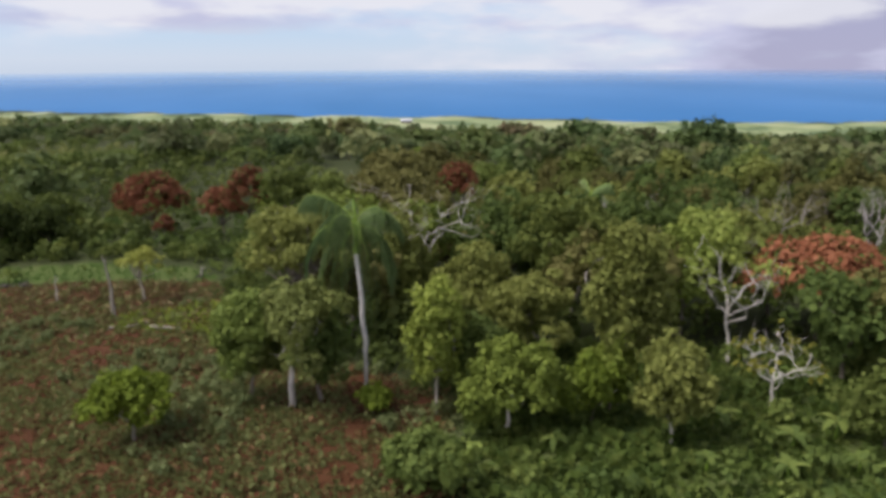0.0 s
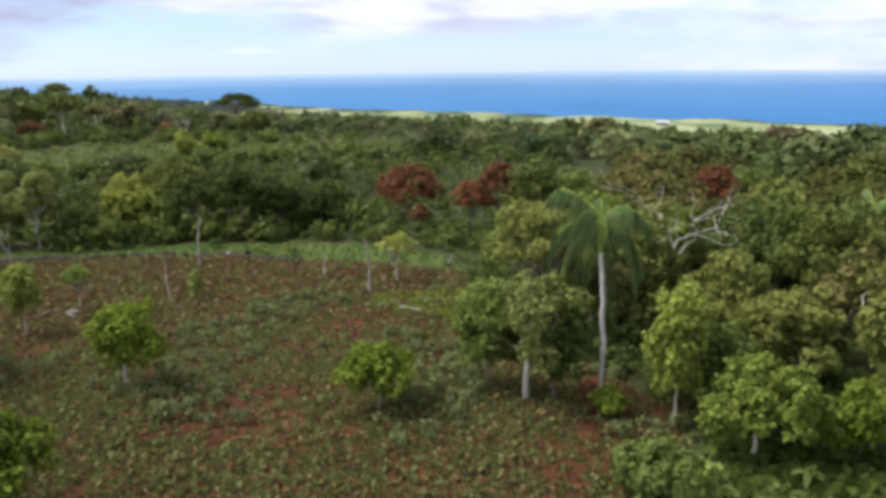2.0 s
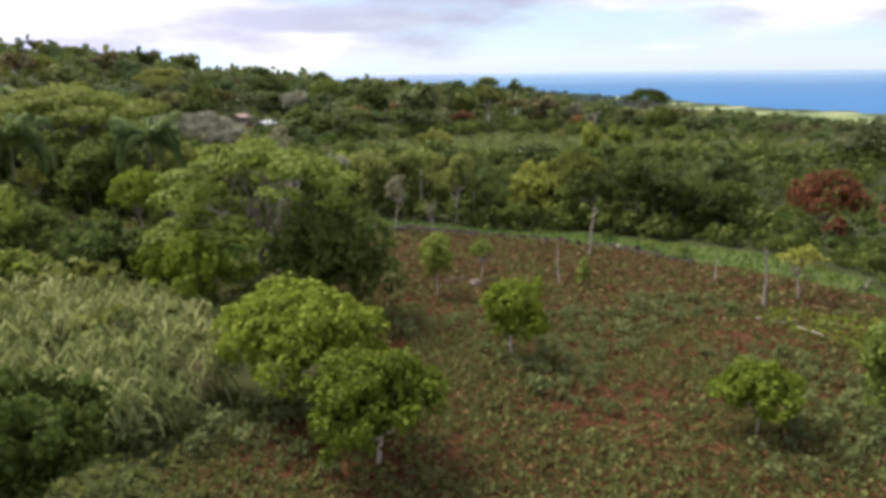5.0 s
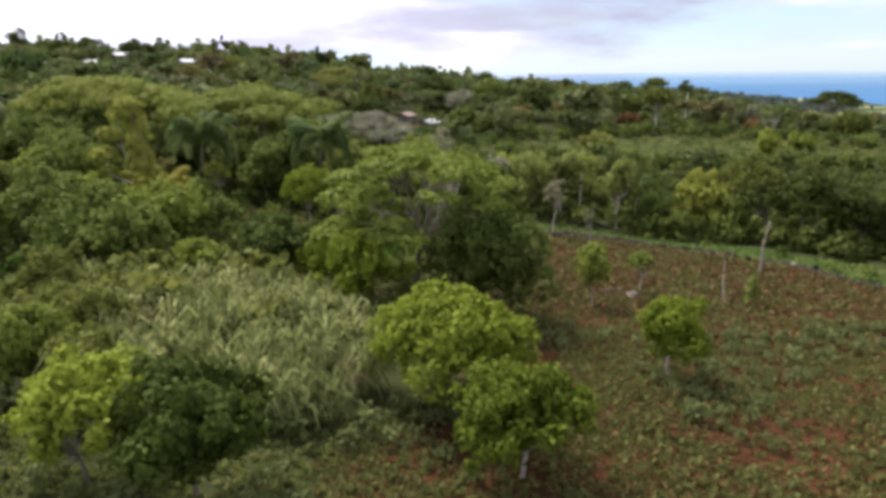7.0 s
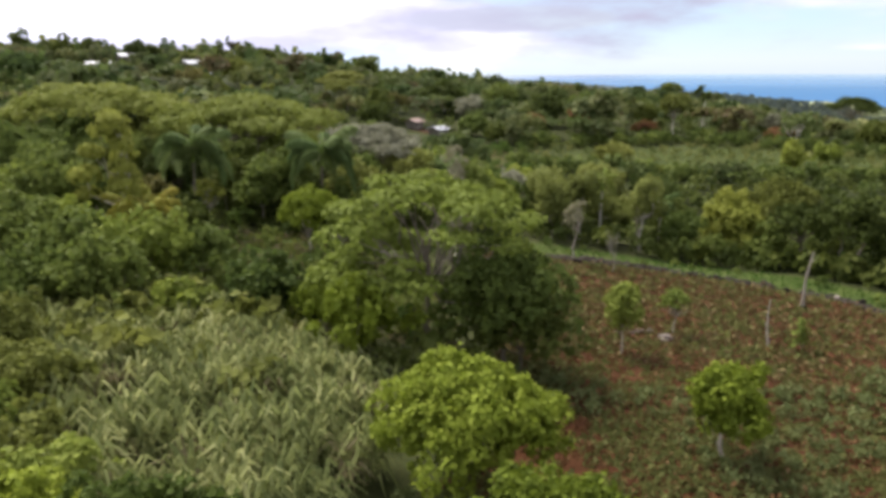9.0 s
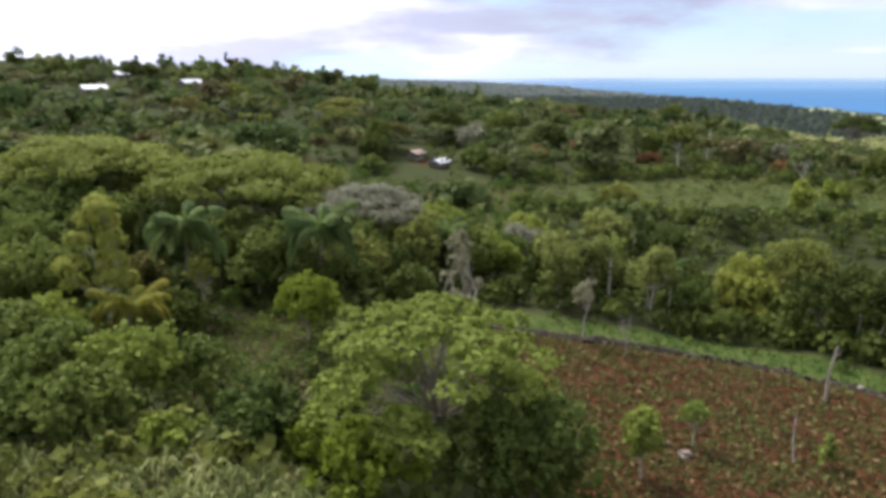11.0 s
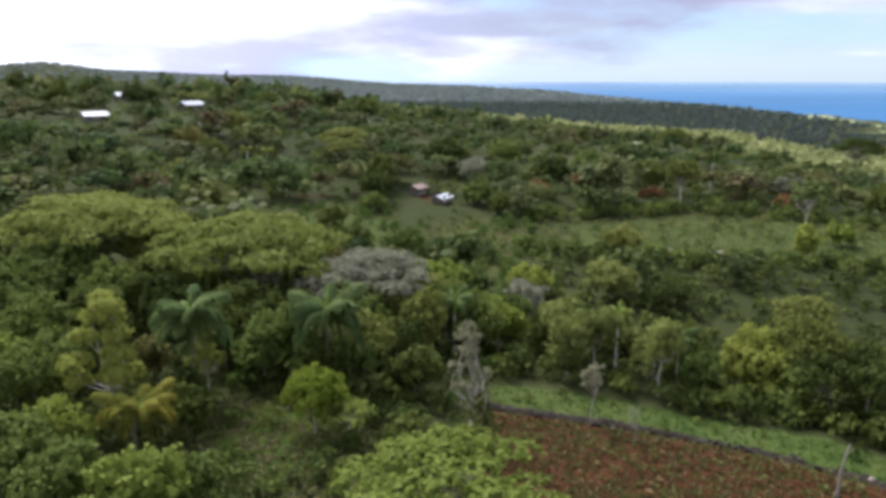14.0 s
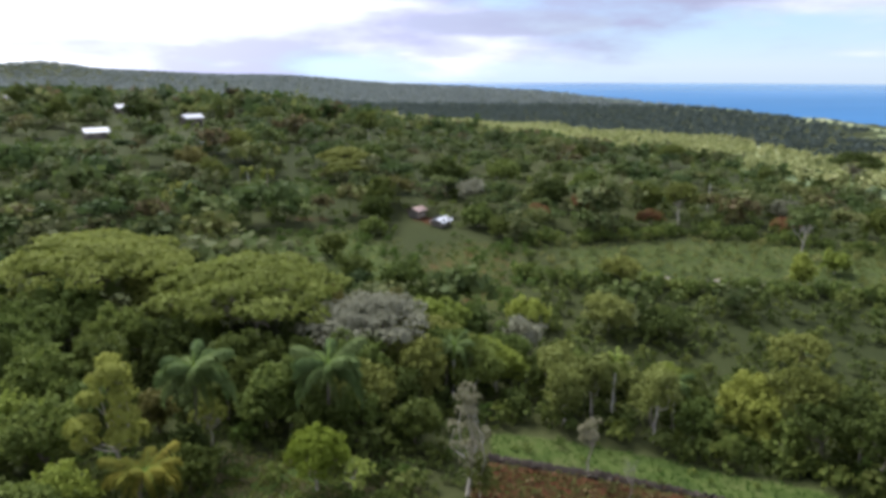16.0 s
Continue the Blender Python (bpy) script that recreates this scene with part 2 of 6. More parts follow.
ROOF_RUST = grained("rusty_zinc_roof", ((0.3, (0.26, 0.17, 0.15)), (0.7, (0.46, 0.35, 0.32))), 0.8, 0.6, 0.1)
OPENING = grained("dark_shutter", ((0.3, (0.03, 0.03, 0.035)), (0.7, (0.09, 0.08, 0.07))), 2.0, 0.6, 0.1)

# the land: litter under trees, red soil, grass, pale coastal grassland with sunlight painted in, by the weights that
# the sheet carries
GROUND, n = material("land")
at = n.add("ShaderNodeTexCoord").outputs["Object"]
weight = {k: n.add("ShaderNodeAttribute", attribute_name=k).outputs["Fac"] for k in ("soil", "grass", "sunlit_meadow")}
fine, middle, broad, vast = n.noise(at, 3.0, 6.0, 0.65), n.noise(at, 0.55, 5.0), n.noise(at, 0.09, 4.0), n.noise(at, 0.012, 5.0, 0.6)
litter = n.ramp(n.math("MULTIPLY_ADD", fine, 0.45, n.math("MULTIPLY", vast, 0.55)), ((0.34, (0.020, 0.027, 0.010)), (0.5, (0.040, 0.049, 0.017)), (0.66, (0.068, 0.072, 0.028))))
red = n.ramp(n.math("MULTIPLY_ADD", fine, 0.5, n.math("MULTIPLY", middle, 0.5)), ((0.36, (0.038, 0.015, 0.007)), (0.5, (0.064, 0.026, 0.011)), (0.66, (0.092, 0.044, 0.021))))
green = n.ramp(n.math("MULTIPLY_ADD", fine, 0.35, n.math("MULTIPLY_ADD", middle, 0.3, n.math("MULTIPLY", broad, 0.35))), ((0.40, (0.028, 0.048, 0.011)), (0.5, (0.060, 0.088, 0.020)), (0.60, (0.092, 0.108, 0.036))))
# light tones of the coast: grass colour with a sun patch put into it
sunlit_pale = n.ramp(vast, ((0.40, (0.075, 0.11, 0.05)), (0.5, (0.19, 0.23, 0.11)), (0.60, (0.28, 0.30, 0.16))))


def worn(w, amount):
    return n.ramp(n.math("ADD", w, n.math("MULTIPLY", n.math("SUBTRACT", n.math("MULTIPLY_ADD", middle, 0.6, n.math("MULTIPLY", fine, 0.4)), 0.5), amount)), ((0.38, 0.0), (0.62, 1.0)))


col = n.mix(worn(weight["grass"], 1.2), litter, green)
col = n.mix(worn(weight["soil"], 1.3), col, red)
col = n.mix(n.ramp(n.math("ADD", weight["sunlit_meadow"], n.math("MULTIPLY", n.math("SUBTRACT", vast, 0.5), 1.6)), ((0.42, 0.0), (0.58, 1.0))), col, sunlit_pale)
relief = n.add("ShaderNodeBump", {"Height": fine, "Strength": 0.6, "Distance": 0.12}).outputs[0]
n.add("ShaderNodeOutputMaterial", {0: n.add("ShaderNodeBsdfPrincipled", {"Base Color": col, "Roughness": 0.95, "Specular IOR Level": 0.1, "Normal": relief}).outputs[0]})

WATER, n = material("sea_water")
at = n.add("ShaderNodeMapping", {0: n.add("ShaderNodeTexCoord").outputs["Object"], 3: (1.0, 0.35, 1.0)}).outputs[0]
swell = n.noise(at, 0.02, 5.0, 0.6)
deep = n.ramp(n.noise(at, 0.0016, 4.0), ((0.35, (0.034, 0.122, 0.275)), (0.65, (0.048, 0.148, 0.325))))
relief = n.add("ShaderNodeBump", {"Height": swell, "Strength": 0.5, "Distance": 2.0}).outputs[0]
body = n.add("ShaderNodeBsdfDiffuse", {"Color": deep})
sheen = n.add("ShaderNodeBsdfGlossy", {"Color": (0.75, 0.92, 1.0, 1), "Roughness": 0.25, "Normal": relief})
mirror = n.add("ShaderNodeBsdfGlossy", {"Color": (0.88, 0.94, 1.0, 1), "Roughness": 0.06})
facing = n.add("ShaderNodeLayerWeight", {"Blend": 0.5}).outputs["Facing"]
graze = n.math("MULTIPLY", n.math("POWER", facing, 28.0), 0.55)
flat = n.ramp(facing, ((0.9640, 0.0), (0.9755, 0.22), (0.9800, 0.62), (0.9838, 0.92)), "EASE")
near = n.add("ShaderNodeMixShader", {0: graze, 1: body.outputs[0], 2: sheen.outputs[0]}).outputs[0]
n.add("ShaderNodeOutputMaterial", {0: n.add("ShaderNodeMixShader", {0: flat, 1: near, 2: mirror.outputs[0]}).outputs[0]})

# ---- the land ----
SEA = -62.0
# height of the land along nine bearings (degrees to the left of north), at growing distances from the take-off point
REACH = np.array([0, 35, 60, 85, 120, 160, 200, 280, 400, 700, 1200, 2200, 4600.0])
LAND = (
    (-60, (3, 2.0, 1.0, 0.5, -1, -4, -7, -15, -27, -56, -60, -60, -60)),
    (3, (3, 2.2, 1.0, 0.0, -1, -4, -7, -15, -27, -56, -60, -60, -60)),
    (25, (3, 2.3, 0.8, -.3, -3, -2, -3, -7, -17, -49, -60, -60, -60)),
    (36, (3, 2.4, 0.0, -.7, -3.5, -1, 0, -3, -13, -44, -59, -60, -60)),
    (46, (3, 2.9, 1.2, 0.2, -4, 0, 2.5, 5, -4, -27, -52, -59, -61)),
    (59, (3.2, 3.2, 2.3, 2.0, 0, 2, 6, 9, 5, -17, -44, -58, -61)),
    (66, (3.3, 3.6, 3.4, 3.4, 2, 3.6, 7.4, 12, 10.5, -10, -39, -56, -60)),
    (76, (3.4, 4.3, 4.8, 5.2, 5, 6, 9.5, 16.5, 19.5, 3, -24, -40, -14)),
    (89, (3.4, 4.6, 5.0, 5.6, 6, 9, 13.5, 20, 23, 13, -2, -6, 40)),
)
COAST_X = (-4900, -4145, -3425, -2485, -1873, -1519, -1225, -972, -850, -737, -395, 12, 233, 563, 1500, 4600)
COAST_Y = (1720, 1860, 1990, 1840, 1615, 1500, 1450, 1365, 1300, 1235, 1130, 1040, 965, 930, 700, 300)


def land_height(x, y):
    """The height of the bare ground at x, y (arrays)."""
    x, y = np.asarray(x, float), np.asarray(y, float)
    d = np.hypot(x, y)
    az = np.degrees(np.arctan2(-x, y))
    az = np.where(az > 110, 89 - (az - 110) / 70 * 74.5, np.where(az < -60, -60 + (-60 - az) / 120 * 74.5, np.minimum(az, 89)))
    u = np.interp(np.log(d + 25), np.log(REACH + 25), np.arange(len(REACH)))
    k = np.clip(u.astype(int), 0, len(REACH) - 2)
    f = u - k
    bearings = np.array([b for b, _ in LAND], float)
    table = np.array([row for _, row in LAND], float)
    v = np.interp(az, bearings, np.arange(len(bearings)))
    j = np.clip(v.astype(int), 0, len(bearings) - 2)
    g = v - j
    g = 0.5 * g + 0.5 * g * g * (3 - 2 * g)

    def along(row):
        a, b = table[row, np.maximum(k - 1, 0)], table[row, k]
        c, e = table[row, k + 1], table[row, np.minimum(k + 2, len(REACH) - 1)]
        m0, m1 = (c - a) / 2, (e - b) / 2
        return (2 * f**3 - 3 * f**2 + 1) * b + (f**3 - 2 * f**2 + f) * m0 + (-2 * f**3 + 3 * f**2) * c + (f**3 - f**2) * m1

    h = along(j) * (1 - g) + along(j + 1) * g
    h = h + 0.10 * np.sin(x * 0.31 + 1.3 * np.sin(y * 0.17)) + 0.10 * np.sin(y * 0.27 + 1.1 * np.sin(x * 0.21))
    h = h + np.clip((d - 90) / 200, 0, 1) * (0.7 * np.sin(x * 0.05 + 2 * np.sin(y * 0.031)) + 0.7 * np.sin(y * 0.043 + 1.7 * np.sin(x * 0.037)))
    for b, far, high, wide in ((91.0, 3000, 36, 190), (88.4, 3100, 18, 170), (82.2, 3400, 20, 340), (72.8, 4250, 16, 420)):
        h = h + high * np.exp(-((x + far * np.sin(np.radians(b))) ** 2 + (y - far * np.cos(np.radians(b))) ** 2) / wide**2)
    shore = np.interp(x, COAST_X, COAST_Y) + 12 * np.sin(x * 0.013) + 7 * np.sin(x * 0.037)
    return np.minimum(np.maximum(h, SEA + 1.5), SEA + 2 + 0.3 * (shore - y))


def ground_z(x, y):
    return float(land_height(x, y))


def inside(poly, x, y):
    """Which of the points lie in the polygon."""
    x, y = np.asarray(x, float), np.asarray(y, float)
    res = np.zeros(x.shape, bool)
    for (ax, ay), (bx, by) in zip(poly, poly[1:] + poly[:1]):
        cross = (ay > y) != (by > y)
        res ^= cross & (x < (bx - ax) * (y - ay) / ((by - ay) or 1e-9) + ax)
    return res


def margin(poly, x, y):
    """Distance to the polygon's edge, positive inside."""
    x, y = np.asarray(x, float), np.asarray(y, float)
    best = np.full(x.shape, 1e9)
    for (ax, ay), (bx, by) in zip(poly, poly[1:] + poly[:1]):
        dx, dy = bx - ax, by - ay
        s = np.clip(((x - ax) * dx + (y - ay) * dy) / (dx * dx + dy * dy), 0, 1)
        best = np.minimum(best, np.hypot(x - ax - s * dx, y - ay - s * dy))
    return np.where(inside(poly, x, y), best, -best)


def bearing(x, y):
    return np.degrees(np.arctan2(-np.asarray(x, float), np.asarray(y, float)))


FIELD = [(2, 20), (0.5, 31.5), (1, 37), (-6, 43), (-13, 48), (-18, 58), (-20, 64.5), (-33, 65), (-47, 66), (-56.4, 59.2), (-65, 49.4), (-71.4, 41.6), (-67, 36), (-45, 27), (-36, 23), (-30, 13), (-27, 8), (-10, 5)]
STRIP = [(-20, 65), (-33, 65.5), (-47, 66.5), (-56.4, 60), (-65, 50), (-72, 42), (-76, 44), (-72, 52), (-66, 60), (-58, 67.5), (-46, 72.5), (-33, 72), (-24, 69)]
CANE = [(-33.5, 14.5), (-30, 10), (-32, 4.5), (-36, 0), (-44, -3), (-56, -1), (-58, 6), (-54, 12), (-47, 16.5), (-38, 17)]
CLEARING = [(-66, 14), (-64, 22), (-66, 27), (-72, 29), (-76, 22), (-82, 15), (-80, 11), (-72, 12)]
TERRACE = [(-126, 86), (-112, 109), (-100, 128), (-84, 150), (-72, 166), (-56, 184), (-52, 196), (-70, 204), (-96, 194), (-116, 176), (-128, 156), (-138, 134), (-142, 112), (-144, 98)]
SLOPE = [(-128, 84), (-144, 96), (-156, 84), (-150, 72), (-136, 62), (-118, 60), (-110, 66), (-112, 78)]
SLOPE_TWO = [(-159, 27), (-166, 45), (-170, 64), (-156, 70), (-132, 66), (-124, 56), (-138, 46), (-150, 30)]
LAWN = [(-182, 50), (-178, 60), (-188, 68), (-206, 72), (-214, 62), (-204, 54)]
YARD = [(-226, -4), (-222, 12), (-240, 22), (-262, 16), (-262, -6), (-246, -14)]


def mesh_of(name, verts, faces, mat, smooth=False, **layers):
    """A mesh from arrays: corners, faces of equal size and values per corner."""
    verts, faces = np.asarray(verts, np.float32).reshape(-1, 3), np.asarray(faces, np.int32)
    me = bpy.data.meshes.new(name)
    size = faces.shape[1]
    me.vertices.add(len(verts))
    me.vertices.foreach_set("co", verts.ravel())
    me.loops.add(faces.size)
    me.loops.foreach_set("vertex_index", faces.ravel())
    me.polygons.add(len(faces))
    me.polygons.foreach_set("loop_start", np.arange(0, faces.size, size, dtype=np.int32))
    me.polygons.foreach_set("loop_total", np.full(len(faces), size, np.int32))
    me.update(calc_edges=True)
    me.polygons.foreach_set("use_smooth", np.full(len(faces), smooth))
    for key, values in layers.items():
        me.attributes.new(key, "FLOAT", "POINT").data.foreach_set("value", np.asarray(values, np.float32))
    me.materials.append(mat)
    me.validate()
    return me


# one sheet from the take-off point to far beyond the shore, finest where the camera looks
turns = np.radians(np.concatenate([np.arange(-42, 108, 0.5), np.arange(108, 318, 1.5)]))
rings = np.concatenate([[0.0], np.geomspace(3, 4850, 260)])
rr, tt = np.meshgrid(rings, turns, indexing="ij")
gx, gy = (-rr * np.sin(tt)).ravel(), (rr * np.cos(tt)).ravel()
gz = land_height(gx, gy)
rows, cols = rr.shape
i, j = np.meshgrid(np.arange(rows - 1), np.arange(cols), indexing="ij")
quads = np.stack([i * cols + j, i * cols + (j + 1) % cols, (i + 1) * cols + (j + 1) % cols, (i + 1) * cols + j], -1).reshape(-1, 4)[:, ::-1]
reach = np.hypot(gx, gy)
soil = np.clip(0.5 + margin(FIELD, gx, gy) / 3, 0, 1)
soil = np.where(soil > 0.4, soil * np.clip(0.60 + (reach - 25) / 110, 0.60, 0.88), soil * 0.8)
soil = np.maximum(soil, 0.36 * np.clip(0.5 + margin(CLEARING, gx, gy) / 4, 0, 1))
soil = np.maximum(soil, 0.43 * np.clip(0.5 + margin(SLOPE, gx, gy) / 8, 0, 1))
soil = np.maximum(soil, 0.30 * np.clip(0.5 + margin(TERRACE, gx, gy) / 8, 0, 1))
soil = np.maximum(soil, 0.42 * np.clip(1 - np.hypot(gx - 14, gy - 47) / 14, 0, 1))
# bare earth round the huts and along the track on the far slope
soil = np.maximum(soil, 0.85 * np.clip(1.4 - np.hypot((gx + 168) / 5, (gy - 83) / 4), 0, 1))
track = [(-174, 46), (-173, 53), (-172, 61), (-174, 68), (-176, 68), (-174, 61), (-175, 53), (-176, 46)]
soil = np.maximum(soil, 0.6 * np.clip(0.6 + margin(track, gx, gy) / 2, 0, 1))
grass = np.clip(0.5 + margin(STRIP, gx, gy) / 1.5, 0, 1)
for zone, amount, edge in ((TERRACE, 0.52, 14), (SLOPE, 0.6, 16), (SLOPE_TWO, 0.56, 16), (LAWN, 0.6, 12), (YARD, 0.6, 16), (FIELD, 0.62, 2), (CLEARING, 0.7, 4)):
    grass = np.maximum(grass, amount * np.clip(0.5 + margin(zone, gx, gy) / edge, 0, 1))
grass = np.maximum(grass, 0.8 * np.clip(1.4 - np.hypot((gx + 15) / 9, (gy - 50) / 4), 0, 1))
grass = np.maximum(grass, 0.75 * np.clip(0.5 + gx / 5, 0, 1) * np.clip((52 - reach) / 8, 0, 1))
grass = np.maximum(grass, np.where(gx < -150, 0.30, 0.20) * ((reach > 75) & (reach < 430)))
shoreline = np.interp(gx, COAST_X, COAST_Y) - gy
gaz = bearing(gx, gy)
shift = 45 * np.sin(gx * 0.021 + 2.0 * np.sin(gy * 0.017)) + 25 * np.sin(gy * 0.05 + gx * 0.03)
in_grove = (gaz > 30) & (gaz < 66) & (reach > 335 + 3 * (gaz - 32)) & (reach + shift < 900 + 6 * (gaz - 32))
sunlit_meadow = np.clip(1.2 - np.abs(shoreline - np.where(gx > -700, 105, 70)) / np.where(gx > -700, 130, 85), 0, 1) * np.where(gx < -540, 0.62, 0.62 + 0.38 * np.clip((gx + 540) / 200, 0, 1))
# paler ground under the grove: the sun patch painted on the land
sunlit_meadow = np.maximum(sunlit_meadow, 0.80 * in_grove)
ground = tagged(new("ground", mesh_of("ground", np.stack([gx, gy, gz], -1), quads, GROUND, True, soil=soil, grass=grass, sunlit_meadow=sunlit_meadow)), "rolling land with red soil, grass and leaf litter", "ground", kind="structure")

ring = np.linspace(0, 2 * math.pi, 181)[:-1]
disc = np.concatenate([[[r * math.cos(a), r * math.sin(a), SEA] for a in ring] for r in (300, 900, 1800, 3200, 4950)])
wq = [(k * 180 + m, k * 180 + (m + 1) % 180, (k + 1) * 180 + (m + 1) % 180, (k + 1) * 180 + m) for k in range(4) for m in range(180)]
tagged(new("water", mesh_of("water", disc, np.array(wq)[:, ::-1], WATER, True)), "deep blue open sea with a hazy horizon", "sea", kind="structure")


# ---- how plants are made ----
def unit(v):
    return v / np.maximum(np.linalg.norm(v, axis=-1, keepdims=True), 1e-9)


def leaves(rng, centres, normals, per, size, spread=0.55, slim=0.42, droop=0.2, out=0.35):
    """Leaf blades (n, 4, 3): sprays at the twig ends, each blade lying roughly along the crown's surface."""
    c, nn = np.repeat(centres, per, 0), np.repeat(normals, per, 0)
    k = len(c)
    flat = unit(np.cross(nn, rng.normal(size=(k, 3))))
    way = unit(flat + nn * (out + rng.normal(size=(k, 1)) * 0.3))
    length = size * rng.uniform(0.65, 1.35, (k, 1))
    side = unit(np.cross(way, nn + rng.normal(size=(k, 3)) * spread)) * length * slim
    foot = c + rng.normal(size=(k, 3)) * size * 0.22
    tip = foot + way * length
    tip[:, 2:] -= droop * length
    mid = foot + way * length * 0.5
    return np.stack([foot, mid + side, tip, mid - side], 1)


def lobe(rng, centre, radii, count, low=-0.45):
    """Twig ends over a lobe of a crown, and the ways that they face."""
    v = unit(rng.normal(size=(count * 4, 3)))
    swell = np.sin(v @ rng.normal(size=(3, 4)) * 3.2 + rng.uniform(0, 6.28, 4)).sum(1)
    v, swell = v[(v[:, 2] > low) & (swell > -1.7)][:count], swell[(v[:, 2] > low) & (swell > -1.7)][:count]
    depth = rng.uniform(0.74, 1.04, (len(v), 1)) * (1 + 0.07 * swell[:, None])
    return np.asarray(centre) + v * np.asarray(radii) * depth, unit(v / np.asarray(radii))


def blades_mesh(name, quads, mat, tint=None, outward=None):
    """Leaf blades as one mesh; outward: the way that the leaf mass faces at each blade, by which it is shaded."""
    quads = np.asarray(quads, np.float32)
    tint = np.zeros(len(quads) * 4, np.float32) if tint is None else np.repeat(tint, 4)
    me = mesh_of(name, quads.reshape(-1, 3), np.arange(len(quads) * 4).reshape(-1, 4), mat, tint=tint)
    if outward is not None:
        own = unit(np.cross(quads[:, 2] - quads[:, 0], quads[:, 3] - quads[:, 1]))
        own = own * np.where((own * outward).sum(1, keepdims=True) < 0, -1, 1)
        way = np.repeat(unit(outward + 0.5 * own), 4, 0).astype(np.float32)
        me.attributes.new("custom_normal", "FLOAT_VECTOR", "POINT").data.foreach_set("vector", way.ravel())
    return me


def tube(points, radii, sides=7):
    """A tapering round limb along points: corners and faces."""
    points = np.asarray(points, float)
    way = unit(np.gradient(points, axis=0))
    ref = np.where(np.abs(way[:, 2:]) > 0.9, (1.0, 0.0, 0.0), (0.0, 0.0, 1.0))
    u = unit(np.cross(way, ref))
    v = np.cross(way, u)
    a = np.linspace(0, 2 * math.pi, sides + 1)[:-1]
    rim = points[:, None] + np.asarray(radii, float)[:, None, None] * (np.cos(a)[None, :, None] * u[:, None] + np.sin(a)[None, :, None] * v[:, None])
    k = len(points)
    i, j = np.meshgrid(np.arange(k - 1), np.arange(sides), indexing="ij")
    f = np.stack([i * sides + j, i * sides + (j + 1) % sides, (i + 1) * sides + (j + 1) % sides, (i + 1) * sides + j], -1).reshape(-1, 4)
    return rim.reshape(-1, 3), f


def tubes_mesh(name, limbs, mat, sides=7):
    verts, faces, at = [], [], 0
    for points, radii in limbs:
        v, f = tube(points, radii, sides)
        verts.append(v), faces.append(f + at)
        at += len(v)
    return mesh_of(name, np.concatenate(verts), np.concatenate(faces), mat, True)


def limb(rng, a, b, bend=0.12, steps=6):
    """A crooked line from a to b."""
    a, b = np.asarray(a, float), np.asarray(b, float)
    s = np.linspace(0, 1, steps)[:, None]
    sway = rng.normal(size=3) * bend * np.linalg.norm(b - a)
    wob = rng.normal(size=(steps, 3)) * bend * 0.25 * np.linalg.norm(b - a)
    wob[0] = wob[-1] = 0
    return a + (b - a) * s + sway * np.sin(s * math.pi) + wob


def part(name, data, parent, label=""):
    ob = new(name, data)
    ob.parent = parent
    return tagged(ob, label)


def thing(name, label, category, x, y, group="", turn=0.0, sink=0.0):
    ob = new(name)
    ob.empty_display_size = 0.3
    ob.matrix_world = pose(x, y, ground_z(x, y) - sink, 0, 0, turn)
    return tagged(ob, label, category, group)


